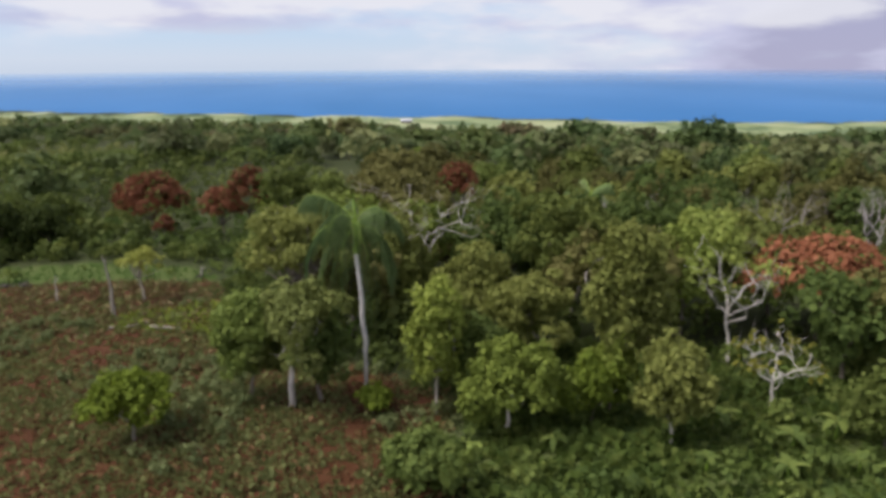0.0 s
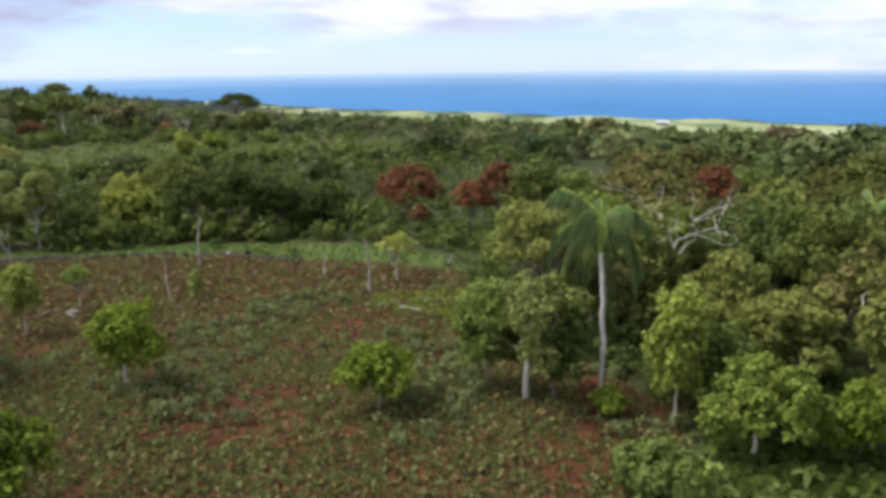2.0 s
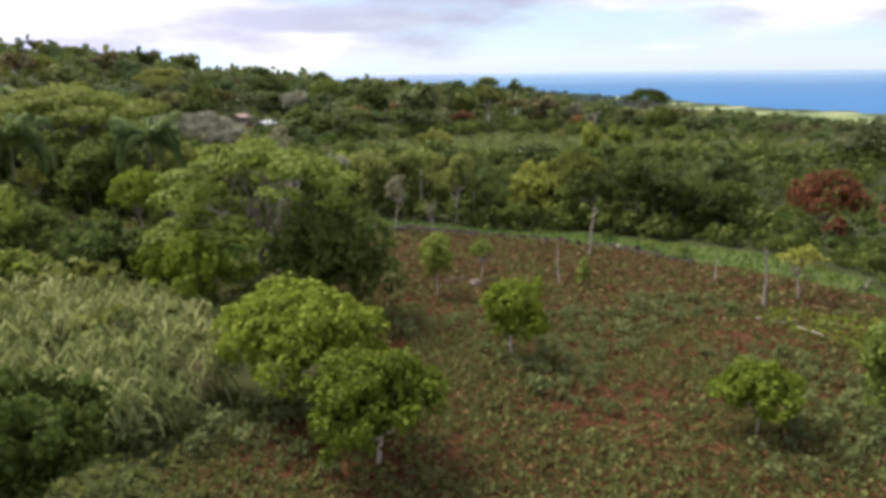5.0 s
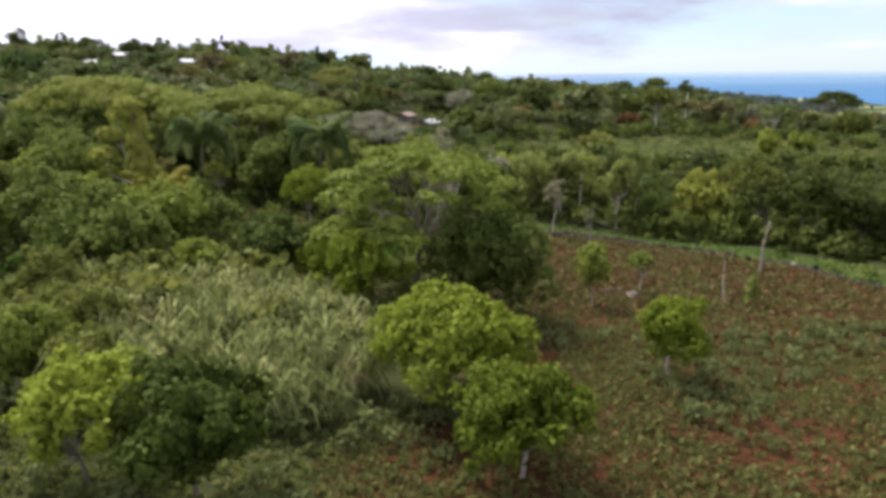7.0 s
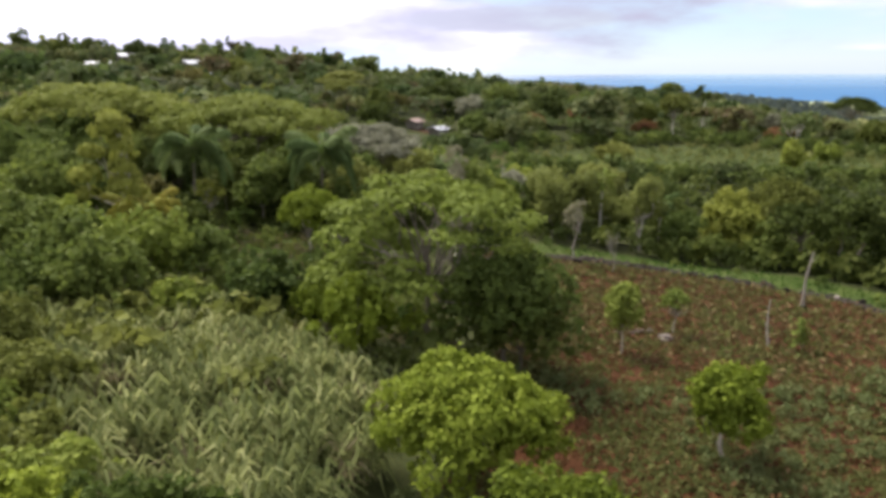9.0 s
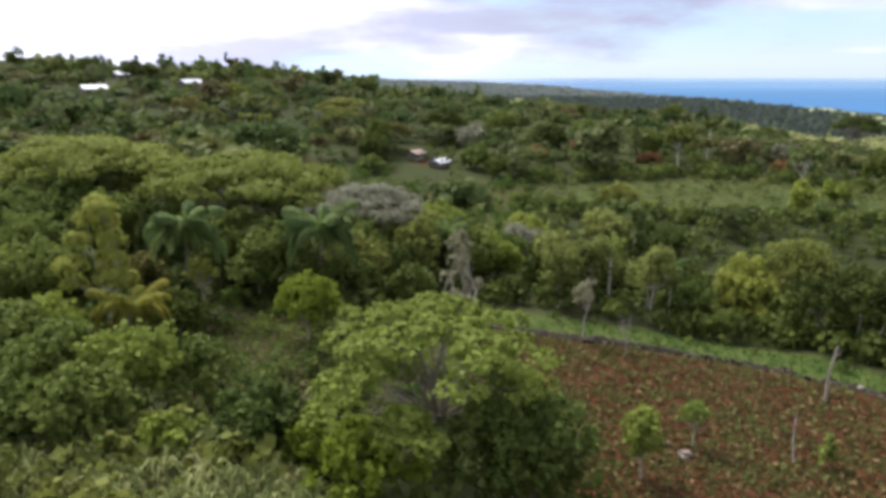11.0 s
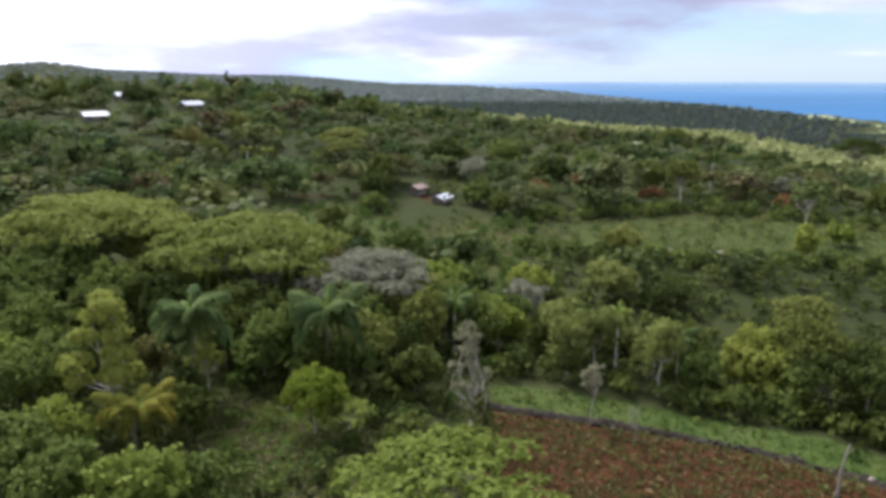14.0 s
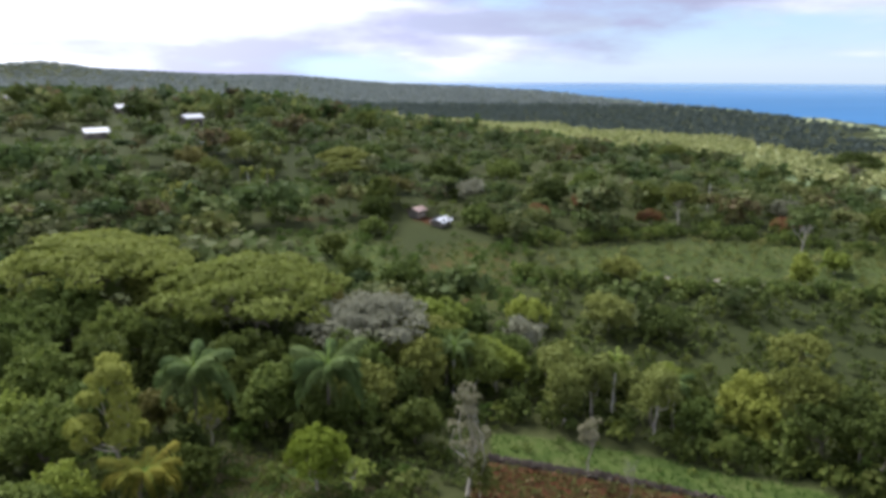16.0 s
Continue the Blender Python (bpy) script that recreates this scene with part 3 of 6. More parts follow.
def crown_lobes(rng, kind, h, r):
    """Lobes (centre, radii) of a crown of that habit, h high and r wide from its trunk."""
    res = []
    if kind == "round":
        low = h * 0.32
        for k in range(9):
            a = k * 2.4 + rng.uniform(-0.4, 0.4)
            q = r * rng.uniform(0.42, 0.62) * (0.2 if k == 0 else 1)
            z = h - r * 0.42 if k == 0 else low + (h - low) * rng.uniform(0.22, 0.66)
            s = r * rng.uniform(0.40, 0.56)
            res.append(((q * math.cos(a), q * math.sin(a), z), (s, s, s * rng.uniform(0.75, 0.95))))
    elif kind == "dome":
        for k in range(14):
            a = k * 2.4 + rng.uniform(-0.3, 0.3)
            q = r * math.sqrt((k + 0.3) / 14) * 0.78
            z = (h - r * 0.28) - (q / r) ** 2 * h * 0.52
            s = r * rng.uniform(0.27, 0.37)
            res.append(((q * math.cos(a), q * math.sin(a), z), (s, s, s * 0.9)))
    elif kind == "umbrella":
        pads = 22 if r < 8 else 44
        for k in range(pads):
            a = k * 2.4 + rng.uniform(-0.4, 0.4)
            q = r * math.sqrt((k + 0.2) / pads) * rng.uniform(0.75, 0.95)
            z = h * (0.95 - 0.30 * (q / r) ** 2) - rng.uniform(0, 0.14) * h
            s = r * rng.uniform(0.24, 0.36) * (22 / pads) ** 0.5
            res.append(((q * math.cos(a), q * math.sin(a), z), (s, s, s * 0.36)))
    elif kind == "layered":
        # an upper plate of flat pads, and a lower ring of them round it
        for k in range(40):
            a = k * 2.4 + rng.uniform(-0.4, 0.4)
            f = (k + 0.3) / 24 if k < 24 else rng.uniform(0.45, 1.0)
            q = r * math.sqrt(f) * rng.uniform(0.78, 0.95)
            z = h * (0.97 - 0.24 * f**1.4 if k < 24 else 0.70 - 0.18 * f) - rng.uniform(0, 0.11) * h
            s = r * rng.uniform(0.15, 0.25)
            res.append(((q * math.cos(a), q * math.sin(a), z), (s, s, s * 0.28)))
    elif kind == "tiers":
        for k in range(13):
            f = k / 12
            z = h * (0.36 + 0.59 * f)
            a = k * 2.1 + rng.uniform(-0.5, 0.5)
            q = r * (0.92 - 0.70 * f) * rng.uniform(0.5, 1.0)
            s = r * rng.uniform(0.24, 0.38)
            res.append(((q * math.cos(a), q * math.sin(a), z), (s, s, s * 0.75)))
    elif kind == "tall":
        for k in range(12):
            a = k * 2.4 + rng.uniform(-0.5, 0.5)
            z = h * rng.uniform(0.58, 0.92)
            q = r * rng.uniform(0.2, 0.8) * (1.25 - 0.6 * z / h)
            s = r * rng.uniform(0.28, 0.46)
            res.append(((q * math.cos(a), q * math.sin(a), z), (s, s, s * rng.uniform(0.55, 0.85))))
    elif kind == "oval":
        for k in range(16):
            f = (k + 0.5) / 16
            z = h * (0.42 + 0.51 * f)
            w = r * (0.45 + 0.55 * math.sin(math.pi * (0.16 + 0.72 * f)))
            a = k * 2.4 + rng.uniform(-0.4, 0.4)
            q = w * rng.uniform(0.35, 0.62) * (0.3 if k > 13 else 1)
            s = r * rng.uniform(0.34, 0.50)
            res.append(((q * math.cos(a), q * math.sin(a), z), (s, s, s * rng.uniform(0.8, 1.1))))
    elif kind == "column":
        for k in range(9):
            z = h * (0.30 + 0.64 * k / 8)
            w = r * (0.55 + 0.35 * math.sin(k * 1.9 + rng.uniform(0, 1))) * (1.0 - 0.35 * (k / 8) ** 2)
            a = rng.uniform(0, 6.28)
            q = r * rng.uniform(0.1, 0.4)
            res.append(((q * math.cos(a), q * math.sin(a), z), (w, w, h * 0.095)))
    else:
        for k in range(11):
            a = rng.uniform(0, 6.28)
            q = r * rng.uniform(0.15, 0.70)
            z = h * rng.uniform(0.40, 0.88) * (1.06 - 0.25 * q / r)
            s = r * rng.uniform(0.32, 0.50)
            res.append(((q * math.cos(a), q * math.sin(a), z), (s, s, s * rng.uniform(0.6, 0.9))))
    return res


def tree(seed, x, y, h, r, kind, leaf_mat, label, category="tree", bark=BARK, leaf=0.30, twigs=1.0, per=7, name="tree", group="", top_mat=None, lean=0.0, sides=7, ball=0.0, lay=0.40):
    """A tree: trunk with limbs to every lobe, and a crown of single leaves in sprays."""
    rng = np.random.default_rng(seed)
    ob = thing(name, label, category, x, y, group, rng.uniform(0, 360), 0.05)
    lobes = crown_lobes(rng, kind, h, r)
    fork = h * {"round": 0.30, "dome": 0.28, "umbrella": 0.42, "column": 0.80, "oval": 0.30, "tall": 0.46, "tiers": 0.30, "layered": 0.36}.get(kind, 0.38)
    girth = (0.6 if r < 1.7 else 1.0) * 0.035 * h * (1.25 if kind == "umbrella" else 0.8 if kind == "column" else 1.0) * 0.42 + 0.025
    sway = rng.uniform(-0.05, 0.05, 2) * h + (lean, 0)
    mainline = limb(rng, (0, 0, -0.1), (sway[0], sway[1], fork), 0.05, 7)
    limbs = [(mainline, np.linspace(girth * 1.25, girth * 0.75, 7))]
    for (c, s) in lobes:
        start = mainline[-1] if kind != "column" else mainline[int(np.clip(c[2] / fork * 6, 2, 6))]
        limbs.append((limb(rng, start, np.asarray(c) + (0, 0, -0.2 * s[2]), 0.13, 5), np.linspace(girth * 0.5, girth * 0.10, 5)))
    part("trunk", tubes_mesh("trunk", limbs, bark, sides), ob)
    sprays, tops, ways, top_ways = [], [], [], []
    for (c, s) in lobes:
        area = 4 * math.pi * ((s[0] * s[1]) ** 0.5 * max(s[2], 0.45 * s[0]))
        count = max(6, int(1.25 * area * twigs / (leaf * leaf * 0.42 * per)))
        if ball:
            centres, facing = lobe(rng, c, s, max(5, int(area * twigs / (ball * ball * 2.4))), -0.7)
            centres = centres + facing * rng.normal(size=(len(centres), 1)) * ball * 0.45
            many = max(6, int(7.0 * ball * ball / (leaf * leaf * 0.42) / per))
            cc, ff = np.repeat(centres, many, 0), np.repeat(facing, many, 0)
            v = unit(rng.normal(size=cc.shape))
            v = np.where((v * ff).sum(1, keepdims=True) < -0.25, -v, v)
            p, nn = cc + v * ball * np.repeat(rng.uniform(0.55, 1.25, (len(centres), 1)), many, 0) * rng.uniform(0.75, 1.1, (len(cc), 1)), v
            bulge = unit(0.7 * v + 0.6 * ff)
        else:
            p, nn = lobe(rng, c, s, count, -0.45)
            bulge = nn
        if top_mat is not None:
            up = (nn[:, 2] > (-0.5 if top_mat is LEAF_RED else 0.05)) & (p[:, 2] > h * (0.25 if top_mat is LEAF_RED else 0.42)) & (rng.random(len(p)) < 0.86)
            tops.append(leaves(rng, p[up], nn[up], per, leaf, lay, out=0.25))
            top_ways.append(np.repeat(bulge[up], per, 0))
            p, nn, bulge = p[~up], nn[~up], bulge[~up]
        sprays.append(leaves(rng, p, nn, per, leaf, lay, out=0.25))
        ways.append(np.repeat(bulge, per, 0))
    part("crown", blades_mesh("crown", np.concatenate(sprays), leaf_mat, None, np.concatenate(ways)), ob)
    if top_mat is not None:
        part("young_leaves", blades_mesh("young_leaves", np.concatenate(tops), top_mat, None, np.concatenate(top_ways)), ob, "rust-red flush of young leaves")
    return ob


def frond(rng, length, rise, sag, leaflet, count=44, hang=0.5, slim=0.09):
    """A feather leaf along +x: midrib line and leaflets; hang is how far the leaflets drape downwards."""
    s = np.linspace(0, 1, 11)
    rib = np.stack([length * (s - 0.20 * s**2), np.zeros(11), length * (rise * s - sag * s**2)], -1)
    rib[:, 0] *= 1 - 0.22 * sag * s**2
    q = np.linspace(0.10, 1, count)
    foot = np.stack([np.interp(q, s, rib[:, k]) for k in range(3)], -1)
    size = leaflet * np.sin(np.clip(q, 0.1, 0.95) * math.pi) ** 0.5 * rng.uniform(0.8, 1.15, count)
    res = []
    for sgn in (-1, 1):
        way = unit(np.stack([rng.uniform(0.3, 0.6, count), np.full(count, sgn * 0.8) * rng.uniform(0.5, 1.1, count), rng.uniform(-0.25, 0.25, count) - hang], -1))
        limp = unit(way + np.array((0, 0, -0.9 - hang)))
        mid = foot + way * size[:, None] * 0.45
        tip = mid + limp * size[:, None] * 0.55
        wide = np.array((0.8, 0, 0.2)) * (leaflet * slim)
        res += [np.stack([foot - wide * 0.5, foot + wide * 0.5, mid + wide, mid - wide], 1), np.stack([mid - wide, mid + wide, tip + wide * 0.15, tip - wide * 0.15], 1)]
    return rib, np.concatenate(res)


def palm(seed, x, y, h, label, leaf_mat=LEAF_PALM, royal=True, length=3.4, count=17, bark=BARK_WHITE, hang=0.6, leaflet=0.26, slim=0.085):
    """A feather palm: ringed trunk, green crownshaft where it is a royal palm, each frond a part with its midrib."""
    rng = np.random.default_rng(seed)
    ob = thing("royal_palm" if royal else "coconut_palm", label, "palm", x, y, "", rng.uniform(0, 360), 0.05)
    shaft = 1.9 if royal else 0.0
    top = h - length * 0.30 - shaft
    line = limb(rng, (0, 0, -0.1), (rng.uniform(-0.3, 0.3), rng.uniform(-0.3, 0.3), top), 0.012 if royal else 0.05, 16)
    wide = 0.092 + 0.03 * np.sin(np.linspace(0.2, 2.6, 16)) if royal else np.linspace(0.17, 0.11, 16)
    wide = wide + 0.008 * (np.arange(16) % 2)
    part("trunk", tubes_mesh("trunk", [(line, wide)], bark, 10), ob, "pale grey ringed trunk" if royal else "")
    head = line[-1] + (0, 0, shaft)
    if royal:
        s = np.linspace(0, 1, 7)[:, None]
        part("crownshaft", tubes_mesh("crownshaft", [(line[-1] + (head - line[-1]) * s, np.array((0.13, 0.17, 0.17, 0.15, 0.12, 0.09, 0.05)))], SHAFT, 9), ob, "smooth bright green crownshaft")
    for k in range(count):
        a = k * 2.399 + rng.uniform(-0.2, 0.2)
        age = k / count
        rib, quads = frond(rng, length * rng.uniform(0.85, 1.1), 0.95 - 0.70 * age, 0.45 + hang * (0.35 + 0.75 * age), length * leaflet, 44, hang, slim)
        spin = np.array(((math.cos(a), -math.sin(a), 0), (math.sin(a), math.cos(a), 0), (0, 0, 1)))
        foot = head - (0, 0, 0.9 * age) if royal else head
        rib, quads = rib @ spin.T + foot, quads @ spin.T + foot
        tone = rng.uniform(0, 0.4)
        leaf = part("frond", blades_mesh("frond", quads, leaf_mat, np.full(len(quads), tone)), ob)
        part("midrib", tubes_mesh("midrib", [(rib, np.linspace(0.032, 0.006, 11))], SHAFT, 4), leaf)
    if royal and count > 14:
        # the new leaf, still folded into a spear
        spear = np.linspace(0, 1, 6)[:, None]
        part("spear_leaf", tubes_mesh("spear_leaf", [(head + (0.05, 0, length * 0.34) * spear, np.linspace(0.09, 0.015, 6))], SHAFT, 6), ob, "folded bright green spear leaf")
    return ob


def bare_tree(seed, x, y, h, r, label, leaf_mat=None, bark=BARK_GREY, forks=5, girth=0.13, name="bare_tree"):
    """A leafless tree of crooked, forking limbs; a few leaves at the ends where leaf_mat is given."""
    rng = np.random.default_rng(seed)
    ob = thing(name, label, "tree", x, y, "", rng.uniform(0, 360), 0.05)
    fork = h * 0.42
    line = limb(rng, (0, 0, -0.1), (rng.uniform(-0.1, 0.1) * h, rng.uniform(-0.1, 0.1) * h, fork), 0.08, 7)
    limbs, ends = [(line, np.linspace(girth * 1.2, girth * 0.8, 7))], []
    for k in range(forks):
        a = k * 6.283 / forks + rng.uniform(-0.5, 0.5)
        mid = np.array((math.cos(a) * r * 0.55, math.sin(a) * r * 0.55, fork + (h - fork) * rng.uniform(0.25, 0.6)))
        limbs.append((limb(rng, line[-1 - k % 2], mid, 0.16), np.linspace(girth * 0.62, girth * 0.34, 6)))
        for m in range(3):
            b = a + rng.uniform(-0.9, 0.9)
            q = r * rng.uniform(0.7, 1.05)
            end = np.array((math.cos(b) * q, math.sin(b) * q, fork + (h - fork) * rng.uniform(0.5, 1.0)))
            limbs.append((limb(rng, mid, end, 0.18), np.linspace(girth * 0.32, girth * 0.09, 6)))
            ends.append(end)
            for _ in range(2):
                tip = end + rng.normal(size=3) * r * 0.16 + (0, 0, r * 0.08)
                limbs.append((limb(rng, mid + (end - mid) * rng.uniform(0.4, 0.9), tip, 0.15), np.linspace(girth * 0.12, girth * 0.03, 6)))
    part("trunk", tubes_mesh("trunk", limbs, bark, 6), ob)
    if leaf_mat:
        e = np.array(ends)
        e = np.repeat(e, 3, 0) + rng.normal(size=(len(e) * 3, 3)) * r * 0.10
        part("leaves", blades_mesh("leaves", leaves(rng, e, unit(rng.normal(size=e.shape)), 4, 0.30), leaf_mat), ob, "last leaves at the twig ends")
    return ob


def spread(name, label, category, rng, template_list, xs, ys, scales, mat, heights=None, sink=0.0, flat=1.0, swell=True):
    """Many plants as one object: each a turned copy of a template of leaf blades."""
    zs = land_height(xs, ys) - sink if heights is None else heights
    out, tints, ways = [], [], []
    bulges = [unit(unit(q.mean(1) * (1, 1, 1 / max(q[..., 2].max(), 1e-6)) - (0, 0, 0.45)) + (0, 0, 0.35)) for q in template_list]
    for k, (x, y, z, s) in enumerate(zip(xs, ys, zs, scales)):
        q = template_list[k % len(template_list)]
        a = rng.uniform(0, 6.283)
        ca, sa = math.cos(a) * s, math.sin(a) * s
        v = np.empty_like(q)
        v[..., 0] = q[..., 0] * ca - q[..., 1] * sa + x
        v[..., 1] = q[..., 0] * sa + q[..., 1] * ca + y
        v[..., 2] = q[..., 2] * s * flat + z
        out.append(v)
        b = bulges[k % len(template_list)]
        ways.append(np.stack([b[:, 0] * ca / s - b[:, 1] * sa / s, b[:, 0] * sa / s + b[:, 1] * ca / s, b[:, 2]], -1))
        tints.append(np.full(len(q), rng.random(), np.float32))
    ob = new(name, blades_mesh(name, np.concatenate(out), mat, np.concatenate(tints), np.concatenate(ways) if swell else None))
    return tagged(ob, label, category, kind="stuff")


def jitter(rng, x0, x1, y0, y1, step):
    """Loose points over a rectangle."""
    gx, gy = np.meshgrid(np.arange(x0, x1, step), np.arange(y0, y1, step))
    k = gx.size
    return gx.ravel() + rng.uniform(-0.5, 0.5, k) * step, gy.ravel() + rng.uniform(-0.5, 0.5, k) * step


# ---- single trees that stand out ----
palm(1, -4.3, 37.5, 11.2, "tall royal palm with drooping fronds beside the field", LEAF_ROYAL, length=4.1, count=15, hang=1.0, leaflet=0.34, slim=0.028)
palm(2, -77.6, 27.0, 10.3, "royal palm rising from dark woodland", length=4.9, count=20, bark=BARK, hang=0.5, leaflet=0.28, slim=0.10)
palm(3, -80.6, 14.9, 10.2, "royal palm among dark broadleaf trees", length=4.9, count=20, bark=BARK, hang=0.5, leaflet=0.28, slim=0.10)
palm(4, -71.6, 9.0, 5.7, "yellowing coconut palm at the edge of woodland", LEAF_YELLOW, False, 4.3, 18, BARK, 0.32, 0.24, 0.08)
palm(5, -203.1, 49.3, 6.0, "coconut palm on a grassy slope", LEAF_STRAW, False, 2.6, 14)
palm(6, -192.7, 51.7, 7.4, "coconut palm on a grassy slope", LEAF_STRAW, False, 2.6, 14, BARK_PALE)
palm(7, -264.4, 107.8, 11.0, "palm standing above the ridge woods", LEAF_DARK, True, 4.2, 16, slim=0.2)
palm(8, -84.5, 44.0, 8.4, "dark royal palm behind the grass strip", LEAF_PALM, True, 3.4, 16)
palm(9, 12.5, 62.0, 9.0, "royal palm half hidden in woodland", LEAF_PALM, True, 3.2, 14)
palm(10, -75.5, 60.6, 9.2, "slim royal palm in the row beyond the grass strip", LEAF_LIGHT, True, 2.6, 14)
palm(11, -72.5, 67.4, 7.4, "dark low palm in the row beyond the grass strip", LEAF_PALM, True, 3.0, 14)
palm(12, -152.0, 157.6, 10.2, "lone dark palm standing above the far ridge", LEAF_DARK, True, 2.4, 14, slim=0.2)

MANGO = "mango tree with dense rounded bright green crown"
for k, (x, y, h, r, kind) in enumerate(((-31.3, 17.0, 6.0, 4.0, "dome"), (-23.6, 16.4, 4.9, 3.0, "dome"), (-28.9, 30.1, 5.0, 2.0, "loose"), (-14.8, 31.9, 3.5, 1.8, "dome"), (-70.4, 22.9, 5.9, 2.6, "dome"))):
    tree(20 + k, x, y, h, r, kind, LEAF_MANGO, MANGO + (" in a field" if k in (2, 3) else ""), "mango tree", leaf=0.25, twigs=0.66, per=2, ball=0.42, name="mango_tree", bark=BARK_PALE if k in (1, 2, 3, 4) else BARK)

LIGHT = "slender light green broadleaf tree at the field's edge"
for k, (x, y, h, r, kind, mat) in enumerate((
        (-8.0, 35.7, 8.3, 2.8, "loose", LEAF_TREELINE), (-9.4, 45.7, 10.0, 3.1, "umbrella", LEAF_OLIVE), (-0.4, 35.0, 7.1, 1.4, "oval", LEAF_LIME), (1.6, 36.4, 4.8, 1.8, "round", LEAF_GREEN),
        (3.0, 33.1, 4.4, 2.1, "round", LEAF_LIME), (7.3, 33.9, 3.3, 1.4, "round", LEAF_MANGO), (9.4, 36.5, 9.7, 2.3, "oval", LEAF_OLIVE), (10.7, 31.7, 4.7, 1.6, "oval", LEAF_OLIVE),
        (-29.3, 0.3, 5.0, 2.4, "dome", LEAF_MANGO), (-26.7, 3.9, 5.4, 2.9, "loose", LEAF_LUSH), (20.8, 31.6, 3.7, 2.2, "dome", LEAF_LUSH), (-0.9, 27.9, 2.2, 1.7, "dome", LEAF_GREEN),
        (-43.6, 0.4, 4.4, 2.4, "loose", LEAF_OLIVE), (-40.2, -1.2, 3.8, 2.2, "loose", LEAF_CANOPY), (-37.4, 0.6, 3.2, 1.8, "loose", LEAF_OLIVE), (-49.6, -0.6, 4.6, 2.4, "loose", LEAF_OLIVE), (-34.6, 1.6, 3.2, 1.9, "loose", LEAF_CANOPY), (-49.6, 17.2, 4.6, 2.4, "loose", LEAF_MANGO), (-53.6, 9.6, 3.4, 1.8, "loose", LEAF_CANOPY),
        (-10.4, 36.6, 5.6, 1.7, "oval", LEAF_LIGHT), (-6.6, 36.6, 5.0, 1.7, "round", LEAF_GREEN), (5.2, 42.0, 6.2, 2.6, "loose", LEAF_OLIVE), (1.6, 44.5, 7.0, 2.8, "loose", LEAF_OLIVE), (8.6, 35.4, 4.6, 1.4, "loose", LEAF_LIME), (-3.6, 35.0, 1.5, 0.7, "dome", LEAF_MANGO))):
    tree(40 + k, x, y, h, r, kind, mat, LIGHT if h > 4.5 else "low leafy tree beside the red field", leaf=0.26, twigs=0.8 if kind == "oval" else 0.6, per=2, ball=0.36 if kind == "oval" else 0.46 if h > 2 else 0.25, bark=BARK_PALE if k in (0, 2, 4, 6, 7) else BARK)
for k, (x, y, h, r, kind, mat) in enumerate((
        (-24.9, 58.6, 4.9, 1.6, "umbrella", LEAF_STRAW), (-43.2, 36.2, 5.0, 1.4, "oval", LEAF_CANOPY), (-45.3, 43.0, 3.8, 1.1, "umbrella", LEAF_LIGHT), (-65.4, 49.0, 6.8, 1.2, "tall", LEAF_PALE),
        (-66.1, 35.5, 11.2, 2.1, "tiers", LEAF_PALE), (-81.0, 16.0, 5.2, 1.8, "umbrella", LEAF_STRAW), (-68.2, 25.4, 4.2, 2.0, "umbrella", LEAF_LIGHT), (-77.4, 7.6, 12.0, 3.6, "tiers", LEAF_STRAW),
        (-65.4, 36.6, 4.6, 1.5, "column", LEAF_OLIVE), (1.0, 27.6, 2.2, 0.7, "column", LEAF_LIGHT), (-40.0, 50.7, 2.3, 0.7, "column", LEAF_LIGHT))):
    tree(60 + k, x, y, h, r, kind, mat, "thin young tree with sparse pale leaves" if r < 2.05 and k != 4 else "tall narrow tree with light foliage", leaf=0.28, twigs=0.55 if mat is LEAF_PALE else 1.5 if h > 10 else 0.62, per=5, bark=BARK_PALE)

# wide flat-topped shade trees
for k, (x, y, h, r, mat) in enumerate(((-46.2, 23.2, 11.8, 7.2, LEAF_CANOPY), (-121.0, 9.2, 12.8, 13.0, LEAF_CROWN), (-104.0, 25.8, 12.6, 12.4, LEAF_CROWN), (-92.6, 37.0, 11.2, 8.0, LEAF_GREY), (-77.8, 97.0, 7.0, 4.5, LEAF_OLIVE), (-207.0, 77.0, 9.6, 8.0, LEAF_OLIVE), (-205.0, 300.0, 15.6, 10.6, LEAF_DARK), (-182.5, 79.5, 6.8, 6.2, LEAF_BROWN), (-197.0, 74.0, 8.2, 6.0, LEAF_OLIVE), (-93.5, 42.0, 9.0, 5.4, LEAF_OLIVE))):
    tree(80 + k, x, y, h, r, "umbrella" if k else "layered", mat, "wide flat-topped shade tree with layered feathery crown", "shade tree", leaf=0.34 if k == 0 or mat is LEAF_GREY else 0.42, twigs=0.85 if k == 0 else 0.7, per=4, lay=0.30, name="shade_tree")

# trees with a flush of rust-red young leaves
for k, (x, y, h, r) in enumerate(((-35.2, 87.4, 8.0, 4.5), (-23.4, 87.5, 8.2, 2.8), (-25.8, 84.6, 6.2, 2.8), (25.6, 47.8, 7.4, 5.8), (31.5, 50.0, 5.4, 3.4), (1.6, 84.0, 8.6, 3.0), (-156.8, 121.1, 7.0, 4.5), (-155.9, 105.5, 5.5, 3.5), (-130.0, 160.0, 5.0, 4.0), (-146.0, 132.0, 4.5, 3.5), (-31.2, 81.0, 3.6, 1.2))):
    tree(100 + k, x, y, h, r, "dome", LEAF_GREEN, "mango tree flushed with rust-red young leaves", "mango tree", leaf=0.36, twigs=0.8, per=3, name="red_mango_tree", top_mat=LEAF_RUST if x > 20 else LEAF_BRICK if x < -100 else LEAF_RED)

